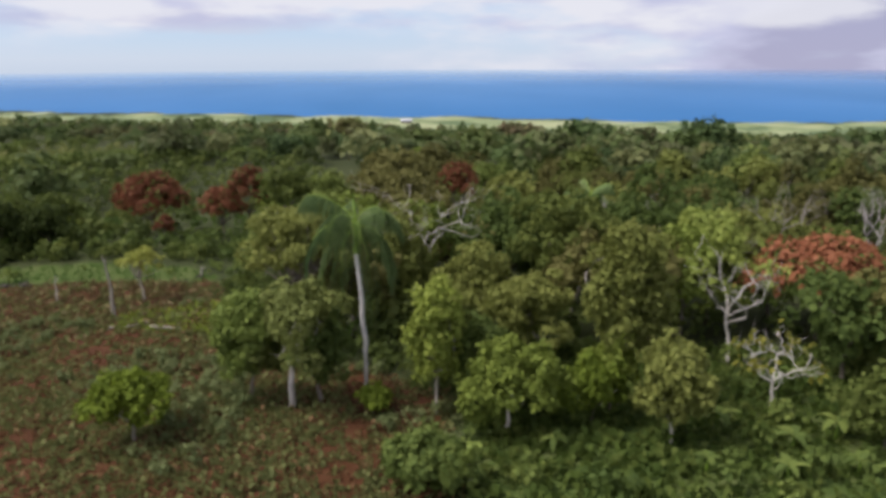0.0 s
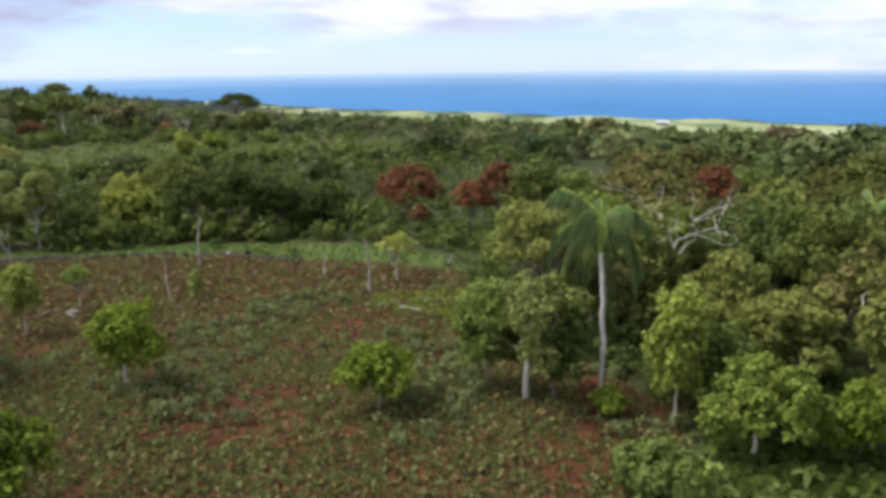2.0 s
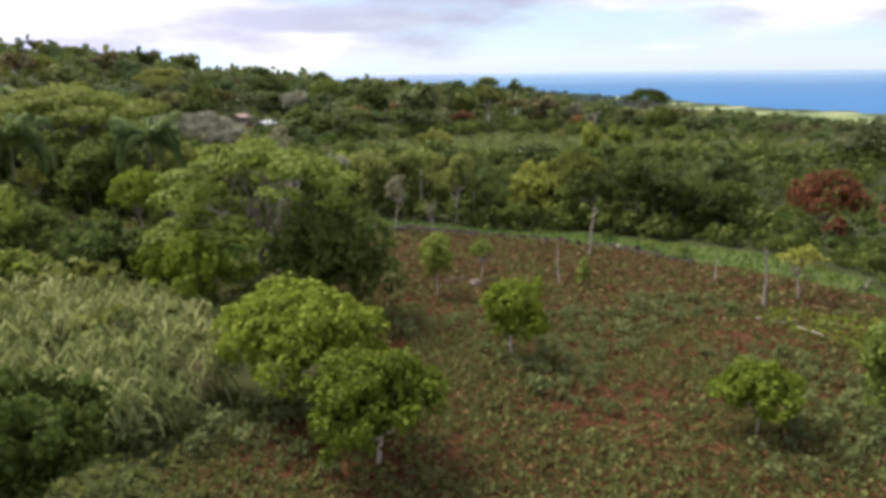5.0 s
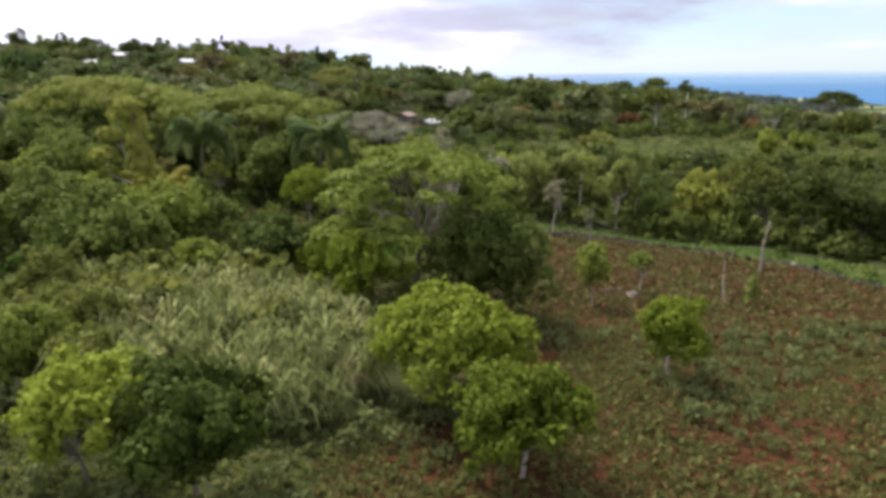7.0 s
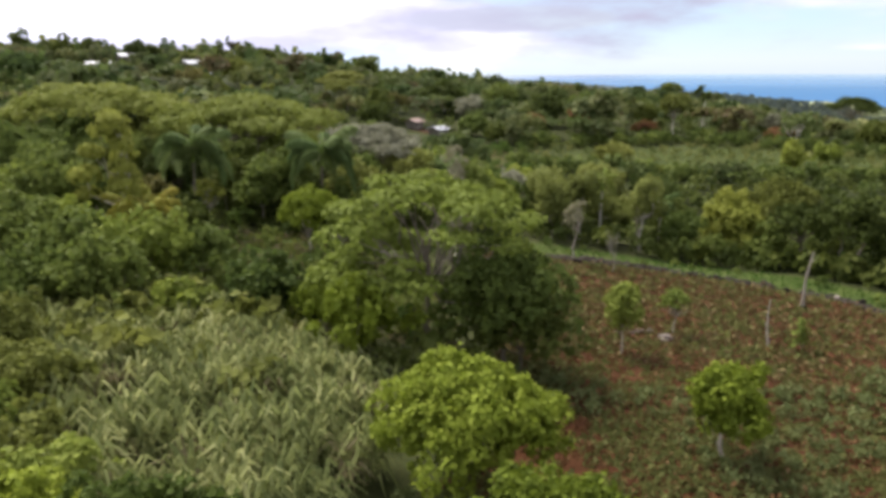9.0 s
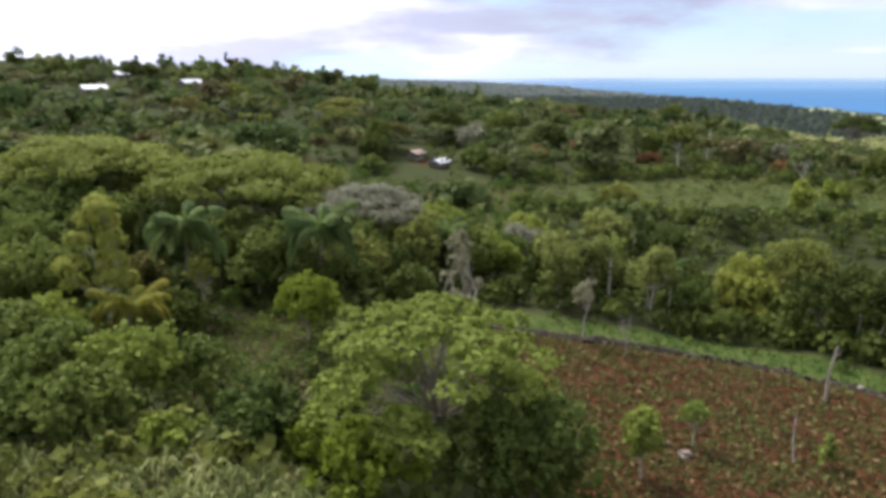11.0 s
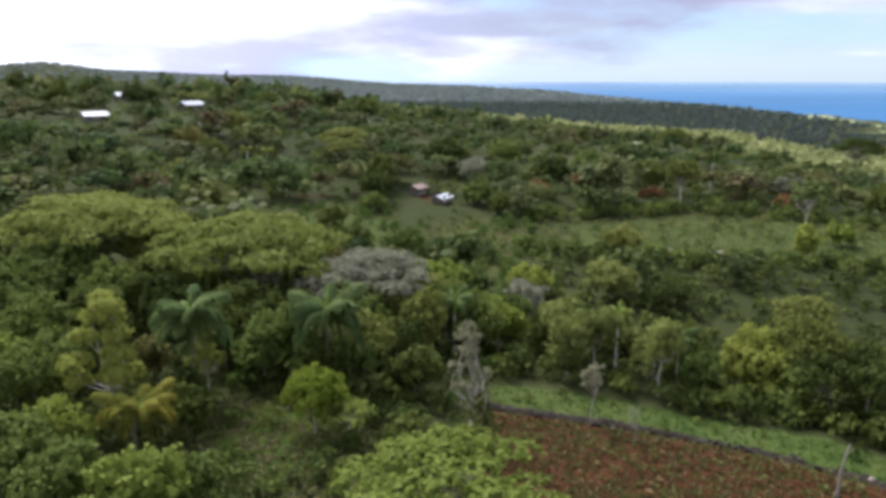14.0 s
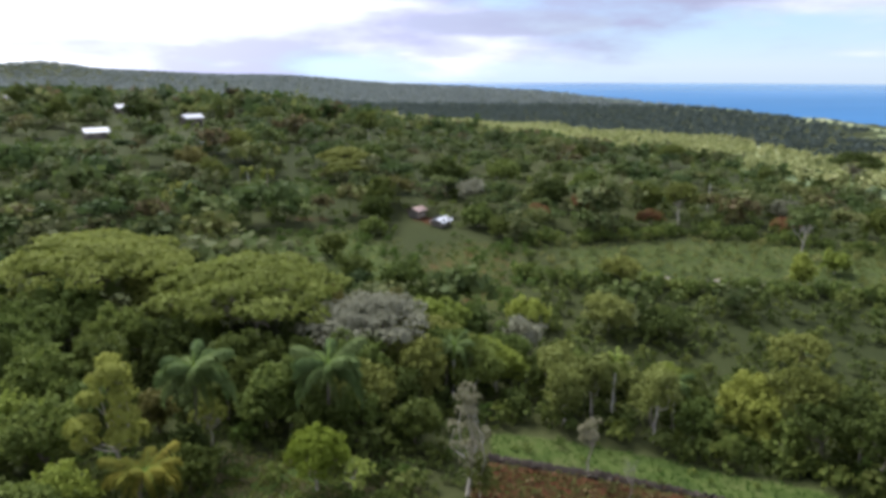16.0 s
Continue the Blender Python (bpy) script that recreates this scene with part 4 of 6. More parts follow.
# dark broadleaf trees behind and beside the field
for k, (x, y, h, r, kind, mat) in enumerate((
        (4.7, 56.0, 9.0, 4.2, "round", LEAF_GREEN), (9.4, 50.8, 9.3, 4.3, "round", LEAF_DARK), (15.3, 54.0, 10.8, 3.8, "round", LEAF_GREEN), (18.6, 50.3, 8.4, 4.0, "loose", LEAF_LIGHT),
        (-43.0, 26.4, 7.8, 4.4, "round", LEAF_GREEN), (-42.2, 27.0, 5.2, 3.6, "dome", LEAF_DARK), (-44.4, 17.6, 5.8, 3.0, "loose", LEAF_MANGO), (-3.4, 50.5, 7.2, 3.8, "loose", LEAF_OLIVE))):
    tree(120 + k, x, y, h, r, kind, mat, "dense dark green broadleaf tree" if mat in (LEAF_DARK, LEAF_GREEN) else "loose-crowned light green broadleaf tree", leaf=0.34, twigs=0.36, per=2, ball=0.50)
for k, (x, y, h, r, kind, mat) in enumerate((
        (-76.2, 58.2, 8.0, 2.9, "tall", LEAF_TREELINE), (-75.6, 53.4, 7.0, 2.1, "oval", LEAF_TREELINE), (-69.9, 62.1, 8.8, 2.8, "tall", LEAF_TREELINE), (-67.0, 73.4, 7.6, 3.3, "oval", LEAF_STRAW),
        (-63.6, 72.2, 6.2, 2.1, "oval", LEAF_STRAW), (-87.0, 51.8, 6.8, 3.2, "round", LEAF_LIME), (-62.8, 77.0, 10.2, 3.8, "umbrella", LEAF_OLIVE), (-58.6, 74.6, 7.4, 3.2, "umbrella", LEAF_DARK),
        (-52.2, 75.2, 8.4, 3.0, "tall", LEAF_DARK), (-73.8, 65.4, 7.4, 2.4, "tall", LEAF_TREELINE), (-82.0, 24.0, 7.5, 3.0, "round", LEAF_GREEN), (-48.6, 77.6, 7.4, 2.8, "round", LEAF_DARK),
        (-84.0, 47.0, 8.2, 3.0, "round", LEAF_GREEN), (-86.0, 33.0, 9.0, 3.5, "tall", LEAF_GREEN), (-68.4, 66.6, 5.6, 2.2, "round", LEAF_GREEN), (-60.4, 71.4, 5.0, 2.2, "loose", LEAF_GREEN))):
    tree(140 + k, x, y, h, r, kind, mat, "pale-trunked broadleaf tree in the row beyond the grass strip", leaf=0.42, twigs=0.5, per=2, ball=0.48, bark=BARK if k in (6, 7, 8, 11) else BARK_PALE)
for k, (x, y, h, r, kind, mat) in enumerate((
        (-80.5, 56.0, 8.0, 2.8, "tall", LEAF_TREELINE), (-57.0, 79.5, 7.8, 3.2, "tall", LEAF_DARK), (-50.0, 83.0, 6.6, 3.2, "umbrella", LEAF_DARK), (-69.0, 79.0, 7.0, 3.0, "umbrella", LEAF_TREELINE),
        (-60.0, 84.0, 7.0, 3.4, "umbrella", LEAF_DARK), (-88.0, 45.0, 8.2, 3.2, "round", LEAF_GREEN), (-79.4, 64.6, 7.0, 2.8, "round", LEAF_TREELINE), (-92.0, 56.0, 6.4, 3.0, "round", LEAF_GREEN),
        (-47.0, 88.0, 6.0, 3.2, "umbrella", LEAF_DARK), (-44.0, 80.0, 5.0, 2.6, "round", LEAF_DARK), (-102.9, 83.1, 6.0, 4.0, "round", LEAF_TREELINE), (-98.5, 91.0, 5.0, 4.0, "dome", LEAF_SCRUB),
        (-84.0, 62.0, 6.4, 2.8, "round", LEAF_GREEN), (-90.0, 40.0, 7.6, 3.2, "round", LEAF_TREELINE), (-75.0, 71.0, 6.4, 2.8, "round", LEAF_DARK), (-53.0, 88.0, 6.4, 3.0, "round", LEAF_DARK), (-83.0, 57.0, 6.6, 2.6, "round", LEAF_DARK))):
    tree(220 + k, x, y, h, r, kind, mat, "broadleaf tree above the scrub beyond the grass strip", leaf=0.48, twigs=0.42, per=2, ball=0.52, bark=BARK_PALE)

# the wood round the clearing
for k, (x, y, h, r, kind, mat) in enumerate((
        (-68.6, 0.3, 7.0, 3.8, "dome", LEAF_GREEN), (-60.5, 8.0, 6.2, 3.2, "loose", LEAF_CANOPY), (-56.4, 4.8, 5.5, 3.0, "dome", LEAF_GREEN), (-52.2, 14.4, 5.2, 2.4, "round", LEAF_GREEN), (-53.0, 8.6, 3.2, 1.4, "round", LEAF_LIME),
        (-93.4, 2.6, 8.0, 3.6, "round", LEAF_GREEN), (-85.3, 0.5, 7.0, 2.8, "round", LEAF_CANOPY), (-111.0, 4.0, 9.0, 6.6, "dome", LEAF_GREEN), (-116.0, 15.8, 9.0, 4.3, "umbrella", LEAF_OLIVE), (-90.5, 21.5, 8.0, 3.4, "round", LEAF_DARK),
        (-81.6, 21.4, 6.2, 2.5, "round", LEAF_GREEN), (-80.9, 31.8, 7.0, 3.4, "dome", LEAF_OLIVE), (-84.0, 39.8, 7.4, 2.7, "oval", LEAF_OLIVE), (-75.3, 34.9, 5.0, 2.5, "round", LEAF_DARK), (-74.2, 12.9, 4.0, 2.2, "dome", LEAF_DARK),
        (-86.0, 12.0, 5.0, 1.9, "loose", LEAF_BROWN), (-86.5, 18.8, 7.0, 2.4, "round", LEAF_DARK), (-89.3, 27.4, 7.0, 2.6, "round", LEAF_DARK), (-101.7, -0.7, 9.0, 3.6, "round", LEAF_GREEN), (-95.4, 8.0, 8.0, 3.2, "round", LEAF_DARK),
        (-91.1, 48.4, 6.8, 2.4, "oval", LEAF_OLIVE), (-78.0, 29.6, 5.6, 1.8, "round", LEAF_GREEN), (-72.2, 3.6, 5.6, 2.2, "round", LEAF_LIME), (-63.4, 3.4, 6.0, 2.6, "round", LEAF_GREEN), (-61.0, 11.9, 4.6, 1.9, "dome", LEAF_GREEN),
        (-57.7, 1.0, 5.0, 2.2, "round", LEAF_GREEN), (-80.0, 2.0, 8.0, 3.0, "round", LEAF_GREEN), (-77.2, 25.0, 5.6, 2.0, "round", LEAF_DARK), (-77.4, 13.4, 4.6, 1.9, "round", LEAF_DARK), (-84.0, 26.0, 7.4, 2.8, "round", LEAF_DARK), (-98.0, 16.0, 7.6, 3.4, "round", LEAF_DARK), (-104.0, 10.0, 8.0, 3.6, "round", LEAF_GREEN), (-88.0, 6.0, 7.0, 2.8, "loose", LEAF_GREEN), (-96.0, 30.0, 7.0, 3.0, "round", LEAF_DARK), (-82.0, 36.0, 6.4, 2.4, "round", LEAF_DARK))):
    tree(660 + k, x, y, h, r, kind, mat, "broad tree in the wood round the clearing" if r > 2.5 else "slender tree in the wood round the clearing", leaf=0.44, twigs=0.5, per=2, ball=0.50)

# trees, bushes and thickets that can be told apart on the slopes beyond the dip
for k, (x, y, h, r, kind, mat, name) in enumerate((
        (-185.4, 30.4, 5.8, 3.7, "dome", LEAF_OLIVE, "tree"), (-176.1, 99.6, 6.6, 3.2, "round", LEAF_GREY, "tree"), (-192.3, 100.8, 8.0, 4.8, "round", LEAF_DARK, "tree"), (-101.5, 128.5, 6.0, 1.6, "oval", LEAF_LIME, "tree"),
        (-104.5, 142.8, 4.2, 2.0, "round", LEAF_LIME, "tree"), (-108.3, 70.6, 4.2, 3.6, "dome", LEAF_LIME, "bush"), (-299.5, 5.8, 6.6, 3.6, "round", LEAF_DARK, "tree"), (-233.4, 53.6, 8.6, 4.4, "dome", LEAF_OLIVE, "tree"),
        (-228.9, 60.6, 5.8, 3.4, "dome", LEAF_OLIVE, "tree"), (-285.1, 115.4, 10.0, 4.4, "tall", LEAF_DARK, "tree"), (-116.6, 97.5, 5.4, 3.2, "umbrella", LEAF_OLIVE, "tree"), (-168.0, 70.0, 6.5, 3.4, "round", LEAF_DARK, "tree"),
        (-176.0, 74.0, 7.4, 3.2, "oval", LEAF_DARK, "tree"), (-160.0, 92.0, 5.0, 3.0, "round", LEAF_GREEN, "tree"), (-152.0, 93.0, 4.0, 2.6, "dome", LEAF_DARK, "bush"), (-161.0, 66.0, 3.4, 2.4, "dome", LEAF_GREEN, "bush"),
        (-148.0, 52.0, 4.4, 2.8, "dome", LEAF_DARK, "bush"), (-132.0, 50.0, 5.0, 3.2, "round", LEAF_DARK, "tree"), (-126.0, 56.5, 5.2, 3.0, "round", LEAF_GREEN, "tree"), (-112.0, 55.0, 6.4, 3.2, "round", LEAF_DARK, "tree"),
        (-103.0, 56.0, 6.0, 3.4, "round", LEAF_GREEN, "tree"), (-97.0, 62.0, 5.6, 3.2, "dome", LEAF_GREY, "tree"), (-215.0, 88.0, 7.6, 4.0, "round", LEAF_GREEN, "tree"), (-205.0, 40.0, 7.6, 4.4, "dome", LEAF_OLIVE, "tree"),
        (-216.0, 38.0, 8.0, 4.0, "round", LEAF_BROWN, "tree"), (-168.0, 118.0, 7.6, 4.2, "round", LEAF_DARK, "tree"), (-172.0, 132.0, 7.4, 4.0, "round", LEAF_GREEN, "tree"), (-158.0, 142.0, 7.0, 3.8, "round", LEAF_DARK, "tree"),
        (-140.0, 172.0, 6.8, 3.8, "round", LEAF_DARK, "tree"), (-122.0, 186.0, 7.4, 4.0, "round", LEAF_DARK, "tree"), (-190.0, 118.0, 8.0, 4.4, "dome", LEAF_GREEN, "tree"), (-136.0, 168.0, 7.0, 4.0, "dome", LEAF_GREY, "tree"), (-144.4, 139.6, 10.8, 4.2, "umbrella", LEAF_OLIVE, "tree"))):
    tree(260 + k, x, y, h, r, kind, mat, "rounded bush on the open slope" if name == "bush" else "broadleaf tree standing out on the far slope", "bush" if name == "bush" else "tree", leaf=0.74, twigs=0.5, per=2, ball=0.66, bark=BARK_PALE, name=name, sides=5)

# leafless trees and dead trunks
bare_tree(160, 17.4, 36.0, 3.9, 2.3, "small twisted white-barked tree with a few yellow leaves", LEAF_YELLOW, BARK_PALE, girth=0.085)
bare_tree(161, 17.8, 43.2, 7.2, 2.8, "crooked white-barked tree with thin crown", LEAF_LIGHT, BARK_PALE, girth=0.10)
bare_tree(162, -1.6, 53.5, 9.8, 5.4, "old tree with pale spreading bare limbs", LEAF_BROWN, bark=BARK_PALE, girth=0.085, forks=6)
bare_tree(163, 25.5, 54.5, 9.6, 3.4, "grey leafless tree above the woodland", girth=0.14)
bare_tree(164, 14.9, 58.0, 8.6, 2.6, "grey leafless tree in the woodland", girth=0.16)
bare_tree(165, 36.0, 60.0, 9.4, 2.0, "slim grey dead tree", girth=0.14)
bare_tree(166, -60.6, 49.9, 4.2, 0.8, "thin pale bare sapling at the field's edge", girth=0.05)
bare_tree(167, -116.2, 147.6, 7.2, 2.0, "pale dead tree on the terrace", girth=0.16)
bare_tree(168, 19.6, 52.0, 6.6, 3.4, "grey branching tree with thin yellow-green crown", LEAF_LIGHT, girth=0.17)


def snag(seed, x, y, h, girth, label, tilt=0.08, char=True):
    """A dead standing trunk with a broken top, a fork stub and a burnt foot."""
    rng = np.random.default_rng(seed)
    ob = thing("dead_trunk", label, "dead tree", x, y, "dead trunks in the field", 0, 0.1)
    line = limb(rng, (0, 0, 0), (tilt * h, rng.uniform(-0.03, 0.03) * h, h), 0.02, 10)
    taper = np.linspace(girth * 1.25, girth * 0.5, 10)
    taper[0] *= 1.5
    stub = limb(rng, line[7], line[7] + (0.5 * tilt * h + 0.25, 0.1, h * 0.18), 0.1)
    part("trunk", tubes_mesh("trunk", [(line, taper), (stub, np.linspace(girth * 0.4, girth * 0.12, 6))], BARK_PALE, 8), ob)
    if char:
        foot = [(limb(rng, (math.cos(a) * 0.1, math.sin(a) * 0.1, 0.25), (math.cos(a) * 0.6, math.sin(a) * 0.6, -0.05), 0.1), np.linspace(girth * 0.9, girth * 0.3, 6)) for a in (0.4, 2.2, 3.9, 5.3)]
        part("burnt_root", tubes_mesh("burnt_root", foot, BARK_CHAR, 6), ob, "charred root flare")
    return ob


snag(180, -47.5, 60.7, 5.3, 0.12, "grey dead trunk leaning at the far edge of the field", 0.10)
snag(181, -41.3, 48.7, 3.7, 0.08, "thin grey dead trunk in the red field", -0.08, False)
snag(182, -25.2, 53.5, 5.1, 0.12, "bleached dead trunk above a charred stump", -0.06)
snag(183, -32.2, 58.6, 2.4, 0.07, "short thin dead trunk beside a charred stump", 0.03)
snag(184, -22.6, 66.0, 1.1, 0.12, "charred stump at the corner of the field", 0.2)


def fallen_log(seed, x, y, length, turn):
    rng = np.random.default_rng(seed)
    ob = thing("fallen_log", "grey fallen log lying on the red soil", "log", x, y, "", turn, -0.08)
    part("log", tubes_mesh("log", [(limb(rng, (-length / 2, 0, 0), (length / 2, 0, 0.1), 0.04), np.linspace(0.13, 0.07, 6)), (limb(rng, (0.2, 0, 0.05), (0.9, 0.5, 0.25), 0.1), np.linspace(0.07, 0.02, 6))], BARK, 7), ob)


fallen_log(190, -22.6, 50.6, 3.2, 12)
fallen_log(191, -19.8, 49.5, 2.6, -18)
fallen_log(192, -46.5, 41.0, 1.8, 70)


def boulder_mesh(name, seed, mat, flat=0.7):
    bm = bmesh.new()
    bmesh.ops.create_icosphere(bm, subdivisions=2, radius=1.0)
    shift = Vector((seed * 3.1, seed * 1.7, 0))
    for v in bm.verts:
        v.co *= 0.75 + 0.5 * noise.noise(v.co * 1.3 + shift)
        v.co.z *= flat
    me = bpy.data.meshes.new(name)
    bm.to_mesh(me)
    bm.free()
    me.materials.append(mat)
    return me


PALE_ROCKS = [boulder_mesh("rock", k, ROCK) for k in range(4)]
DARK_STONES = [boulder_mesh("stone", k + 9, STONE, 0.8) for k in range(6)]
for k, (x, y, s) in enumerate(((-44.6, 41.6, 0.6), (-110.1, 116.4, 1.5), (-108.4, 117.9, 1.1), (-112.0, 114.6, 1.0), (-116.1, 108.5, 1.2), (-117.2, 107.2, 0.9), (-105.0, 122.0, 0.9), (-96.0, 136.0, 1.3), (-90.0, 143.0, 1.2), (-85.0, 149.0, 1.4), (-80.0, 155.0, 1.1), (-47.8, 66.0, 0.45))):
    ob = new("rock", PALE_ROCKS[k % 4])
    ob.matrix_world = pose(x, y, ground_z(x, y) + 0.25 * s, 0, 0, k * 70) @ Matrix.Scale(s, 4)
    tagged(ob, "pale weathered rock lying on the ground", "rock", "rocks")


# trees that stand out against the sky along the ridge
for k, (az, d, h, r, kind) in enumerate(((90.5, 330, 12.0, 4.0, "round"), (88.0, 300, 11.0, 3.5, "round"), (86.5, 310, 10.5, 4.0, "dome"), (83.5, 300, 11.0, 4.2, "round"), (82.6, 310, 10.5, 3.5, "loose"), (78.2, 300, 12.5, 2.2, "column"), (75.0, 295, 11.0, 4.5, "umbrella"), (71.6, 290, 8.5, 4.0, "umbrella"), (66.0, 288, 8.0, 3.2, "round"), (52.5, 285, 7.6, 3.0, "loose"), (46.2, 290, 8.0, 5.0, "umbrella"), (44.2, 290, 9.0, 2.4, "loose"), (40.0, 300, 7.0, 3.0, "round"), (36.5, 310, 7.0, 3.5, "round"))):
    x, y = -d * math.sin(radians(az)), d * math.cos(radians(az))
    tree(700 + k, x, y, h, r, kind, LEAF_DARK, "dark tree standing against the sky on the ridge", leaf=0.6, twigs=0.8, per=4, sides=5, group="ridge trees")

# ---- houses on the far slope ----
def box(bm, x0, x1, y0, y1, z0, z1):
    m = Matrix.Translation(((x0 + x1) / 2, (y0 + y1) / 2, (z0 + z1) / 2)) @ Matrix.Diagonal((x1 - x0, y1 - y0, z1 - z0, 1))
    bmesh.ops.create_cube(bm, size=1.0, matrix=m)


def bm_part(name, build, mat, parent, label=""):
    bm = bmesh.new()
    build(bm)
    me = bpy.data.meshes.new(name)
    bm.to_mesh(me)
    bm.free()
    me.materials.append(mat)
    return part(name, me, parent, label)


def house(x, y, long, wide, tall, turn, roof_mat, label):
    """A small one-storey house: four walls, a gable roof with eaves, a door and shuttered windows."""
    ob = thing("house", label, "house", x, y, "houses on the slope", turn, 0.4)
    a, b, t = long / 2, wide / 2, 0.18
    for x0, x1, y0, y1 in ((-a, a, -b, -b + t), (-a, a, b - t, b), (-a, -a + t, -b + t, b - t), (a - t, a, -b + t, b - t)):
        bm_part("wall", lambda bm: box(bm, x0, x1, y0, y1, 0, tall + 0.4), WALL_PAINT, ob)
    over, peak = 0.6, tall + 0.4 + wide * 0.22

    def slab(sign):
        def build(bm):
            low, high = Vector((0, sign * (b + over), tall + 0.25)), Vector((0, 0, peak))
            vs = [bm.verts.new((sx * (a + over), p.y, p.z + dz)) for dz in (0, 0.1) for sx, p in ((-1, low), (1, low), (1, high), (-1, high))]
            for f in ((0, 1, 2, 3), (7, 6, 5, 4), (0, 4, 5, 1), (1, 5, 6, 2), (2, 6, 7, 3), (3, 7, 4, 0)):
                bm.faces.new([vs[k] for k in f])
            bmesh.ops.recalc_face_normals(bm, faces=bm.faces)
        return build
    for sign in (-1, 1):
        bm_part("roof", slab(sign), roof_mat, ob)

    def gable(sign):
        def build(bm):
            vs = [bm.verts.new((sign * a - sign * dx, yy, zz)) for dx in (0, t) for yy, zz in ((-b, tall + 0.4), (b, tall + 0.4), (0, peak - 0.08))]
            for f in ((0, 1, 2), (5, 4, 3), (0, 3, 4, 1), (1, 4, 5, 2), (2, 5, 3, 0)):
                bm.faces.new([vs[k] for k in f])
            bmesh.ops.recalc_face_normals(bm, faces=bm.faces)
        return build
    for sign in (-1, 1):
        bm_part("gable", gable(sign), WALL_PAINT, ob)
    bm_part("door", lambda bm: box(bm, -0.45, 0.45, -b - 0.04, -b + 0.02, 0.4, 2.45), OPENING, ob, "dark wooden door")
    for s in (-1, 1):
        for q in (-b - 0.04, b - 0.02):
            bm_part("window", lambda bm: box(bm, s * a * 0.58 - 0.5, s * a * 0.58 + 0.5, q, q + 0.06, 1.3, 2.3), OPENING, ob, "dark shuttered window")
    return ob


house(-268.8, 18.5, 6.4, 5.0, 2.0, -80, ROOF_WHITE, "low house with a wide white zinc roof")
house(-343.8, 34.2, 7.0, 5.0, 2.6, -75, ROOF_WHITE, "small house with a white zinc roof")
house(-317.3, 55.3, 7.0, 5.5, 2.9, -70, ROOF_GREY, "pale house with a grey zinc roof")
house(-451.0, -7.4, 11.0, 6.0, 2.6, -85, ROOF_WHITE, "long pale house on the ridge")
house(-171.7, 81.8, 3.2, 2.8, 1.7, -60, ROOF_RUST, "small hut with a rust-pink zinc roof")
house(-163.5, 84.0, 4.2, 2.8, 1.2, -55, ROOF_GREY, "low shed with a grey zinc roof")
house(-251.0, 47.7, 3.4, 2.8, 1.8, -70, ROOF_GREY, "small grey-roofed hut half hidden by trees")
house(-46.0, 935.0, 13.0, 7.0, 3.2, 5, ROOF_GREY, "long pale-roofed building near the coast")

# ---- woodland: countable trees near by, the far woods as one mass ----
rng = np.random.default_rng(7)
KINDS = [("round", LEAF_GREEN), ("round", LEAF_DARK), ("loose", LEAF_OLIVE), ("round", LEAF_OLIVE), ("loose", LEAF_GREEN), ("umbrella", LEAF_CANOPY), ("column", LEAF_OLIVE), ("loose", LEAF_CANOPY), ("dome", LEAF_DARK), ("loose", LEAF_BROWN), ("umbrella", LEAF_BROWN), ("round", LEAF_CANOPY)]
LABELS = {LEAF_GREEN: "green broadleaf tree in dense woodland", LEAF_DARK: "dark green broadleaf tree in dense woodland", LEAF_OLIVE: "olive-green broadleaf tree in woodland", LEAF_CANOPY: "light green broadleaf tree in woodland", LEAF_BROWN: "brownish-olive broadleaf tree in woodland"}
standing = np.array([ob.matrix_world.translation[:2] for ob in scene.objects if ob.parent is None and ob.type == "EMPTY"])


def free(x, y, gap, clear=True):
    """Not in a clearing and not on top of a tree that stands there already."""
    ok = np.ones(len(x), bool)
    for zone, room in ((FIELD, -2.5), (STRIP, -0.5), (CANE, -1.0), (CLEARING, -0.5), (TERRACE, 0.0), (SLOPE, 0.0), (SLOPE_TWO, 0.0), (LAWN, 0.0), (YARD, 0.0)):
        ok &= margin(zone, x, y) < room
    if clear:
        ok &= (np.hypot(x + 29, y - 76) > 11) & (np.hypot(x + 20, y - 72) > 9) & (np.hypot(x + 65.5, y - 10.5) > 6) & (np.hypot(x + 61, y - 18) > 6.5) & (np.hypot(x + 66, y - 22) > 5)
        for hx, hy in ((-268.8, 18.5), (-343.8, 34.2), (-317.3, 55.3), (-451.0, -7.4), (-171.7, 81.8), (-163.5, 84.0)):
            ok &= np.hypot(x - hx * 0.965, y - hy * 0.965) > 11
            length = math.hypot(hx, hy)
            along, aside = (x * hx + y * hy) / length, np.abs(x * hy - y * hx) / length
            ok &= ~((aside < 6) & (along > length * 0.80) & (along < length))
    for sx, sy in standing:
        ok &= np.hypot(x - sx, y - sy) > gap
    return ok


xs, ys = jitter(rng, -215, 75, -45, 230, 6.2)
az, far = bearing(xs, ys), np.hypot(xs, ys)
dip = (az > 6) & (az < 58) & (far > np.where(az < 18, 94, 70)) & (far < 168)
wood = ((az > 60) & (far > 50)) | ((xs > -9) & (far > 46)) | ((az > 8) & (far > 74))
keep = (az > -38) & (az < 102) & (far < 215) & wood & free(xs, ys, 3.2) & ~((az > 60) & (far > 125) & (far < 190) & (rng.random(len(xs)) < 0.45))
keep &= ~((az > 58) & (far > 44) & (far < 110) & (ys > -5))
keep &= ~(dip & (rng.random(len(xs)) < 0.88))
keep &= ~((far > 120) & (rng.random(len(xs)) < 0.2))
xs, ys, az, far, dip = xs[keep], ys[keep], az[keep], far[keep], dip[keep]
protos, budget = {}, 150
order = np.argsort(far)[:budget]
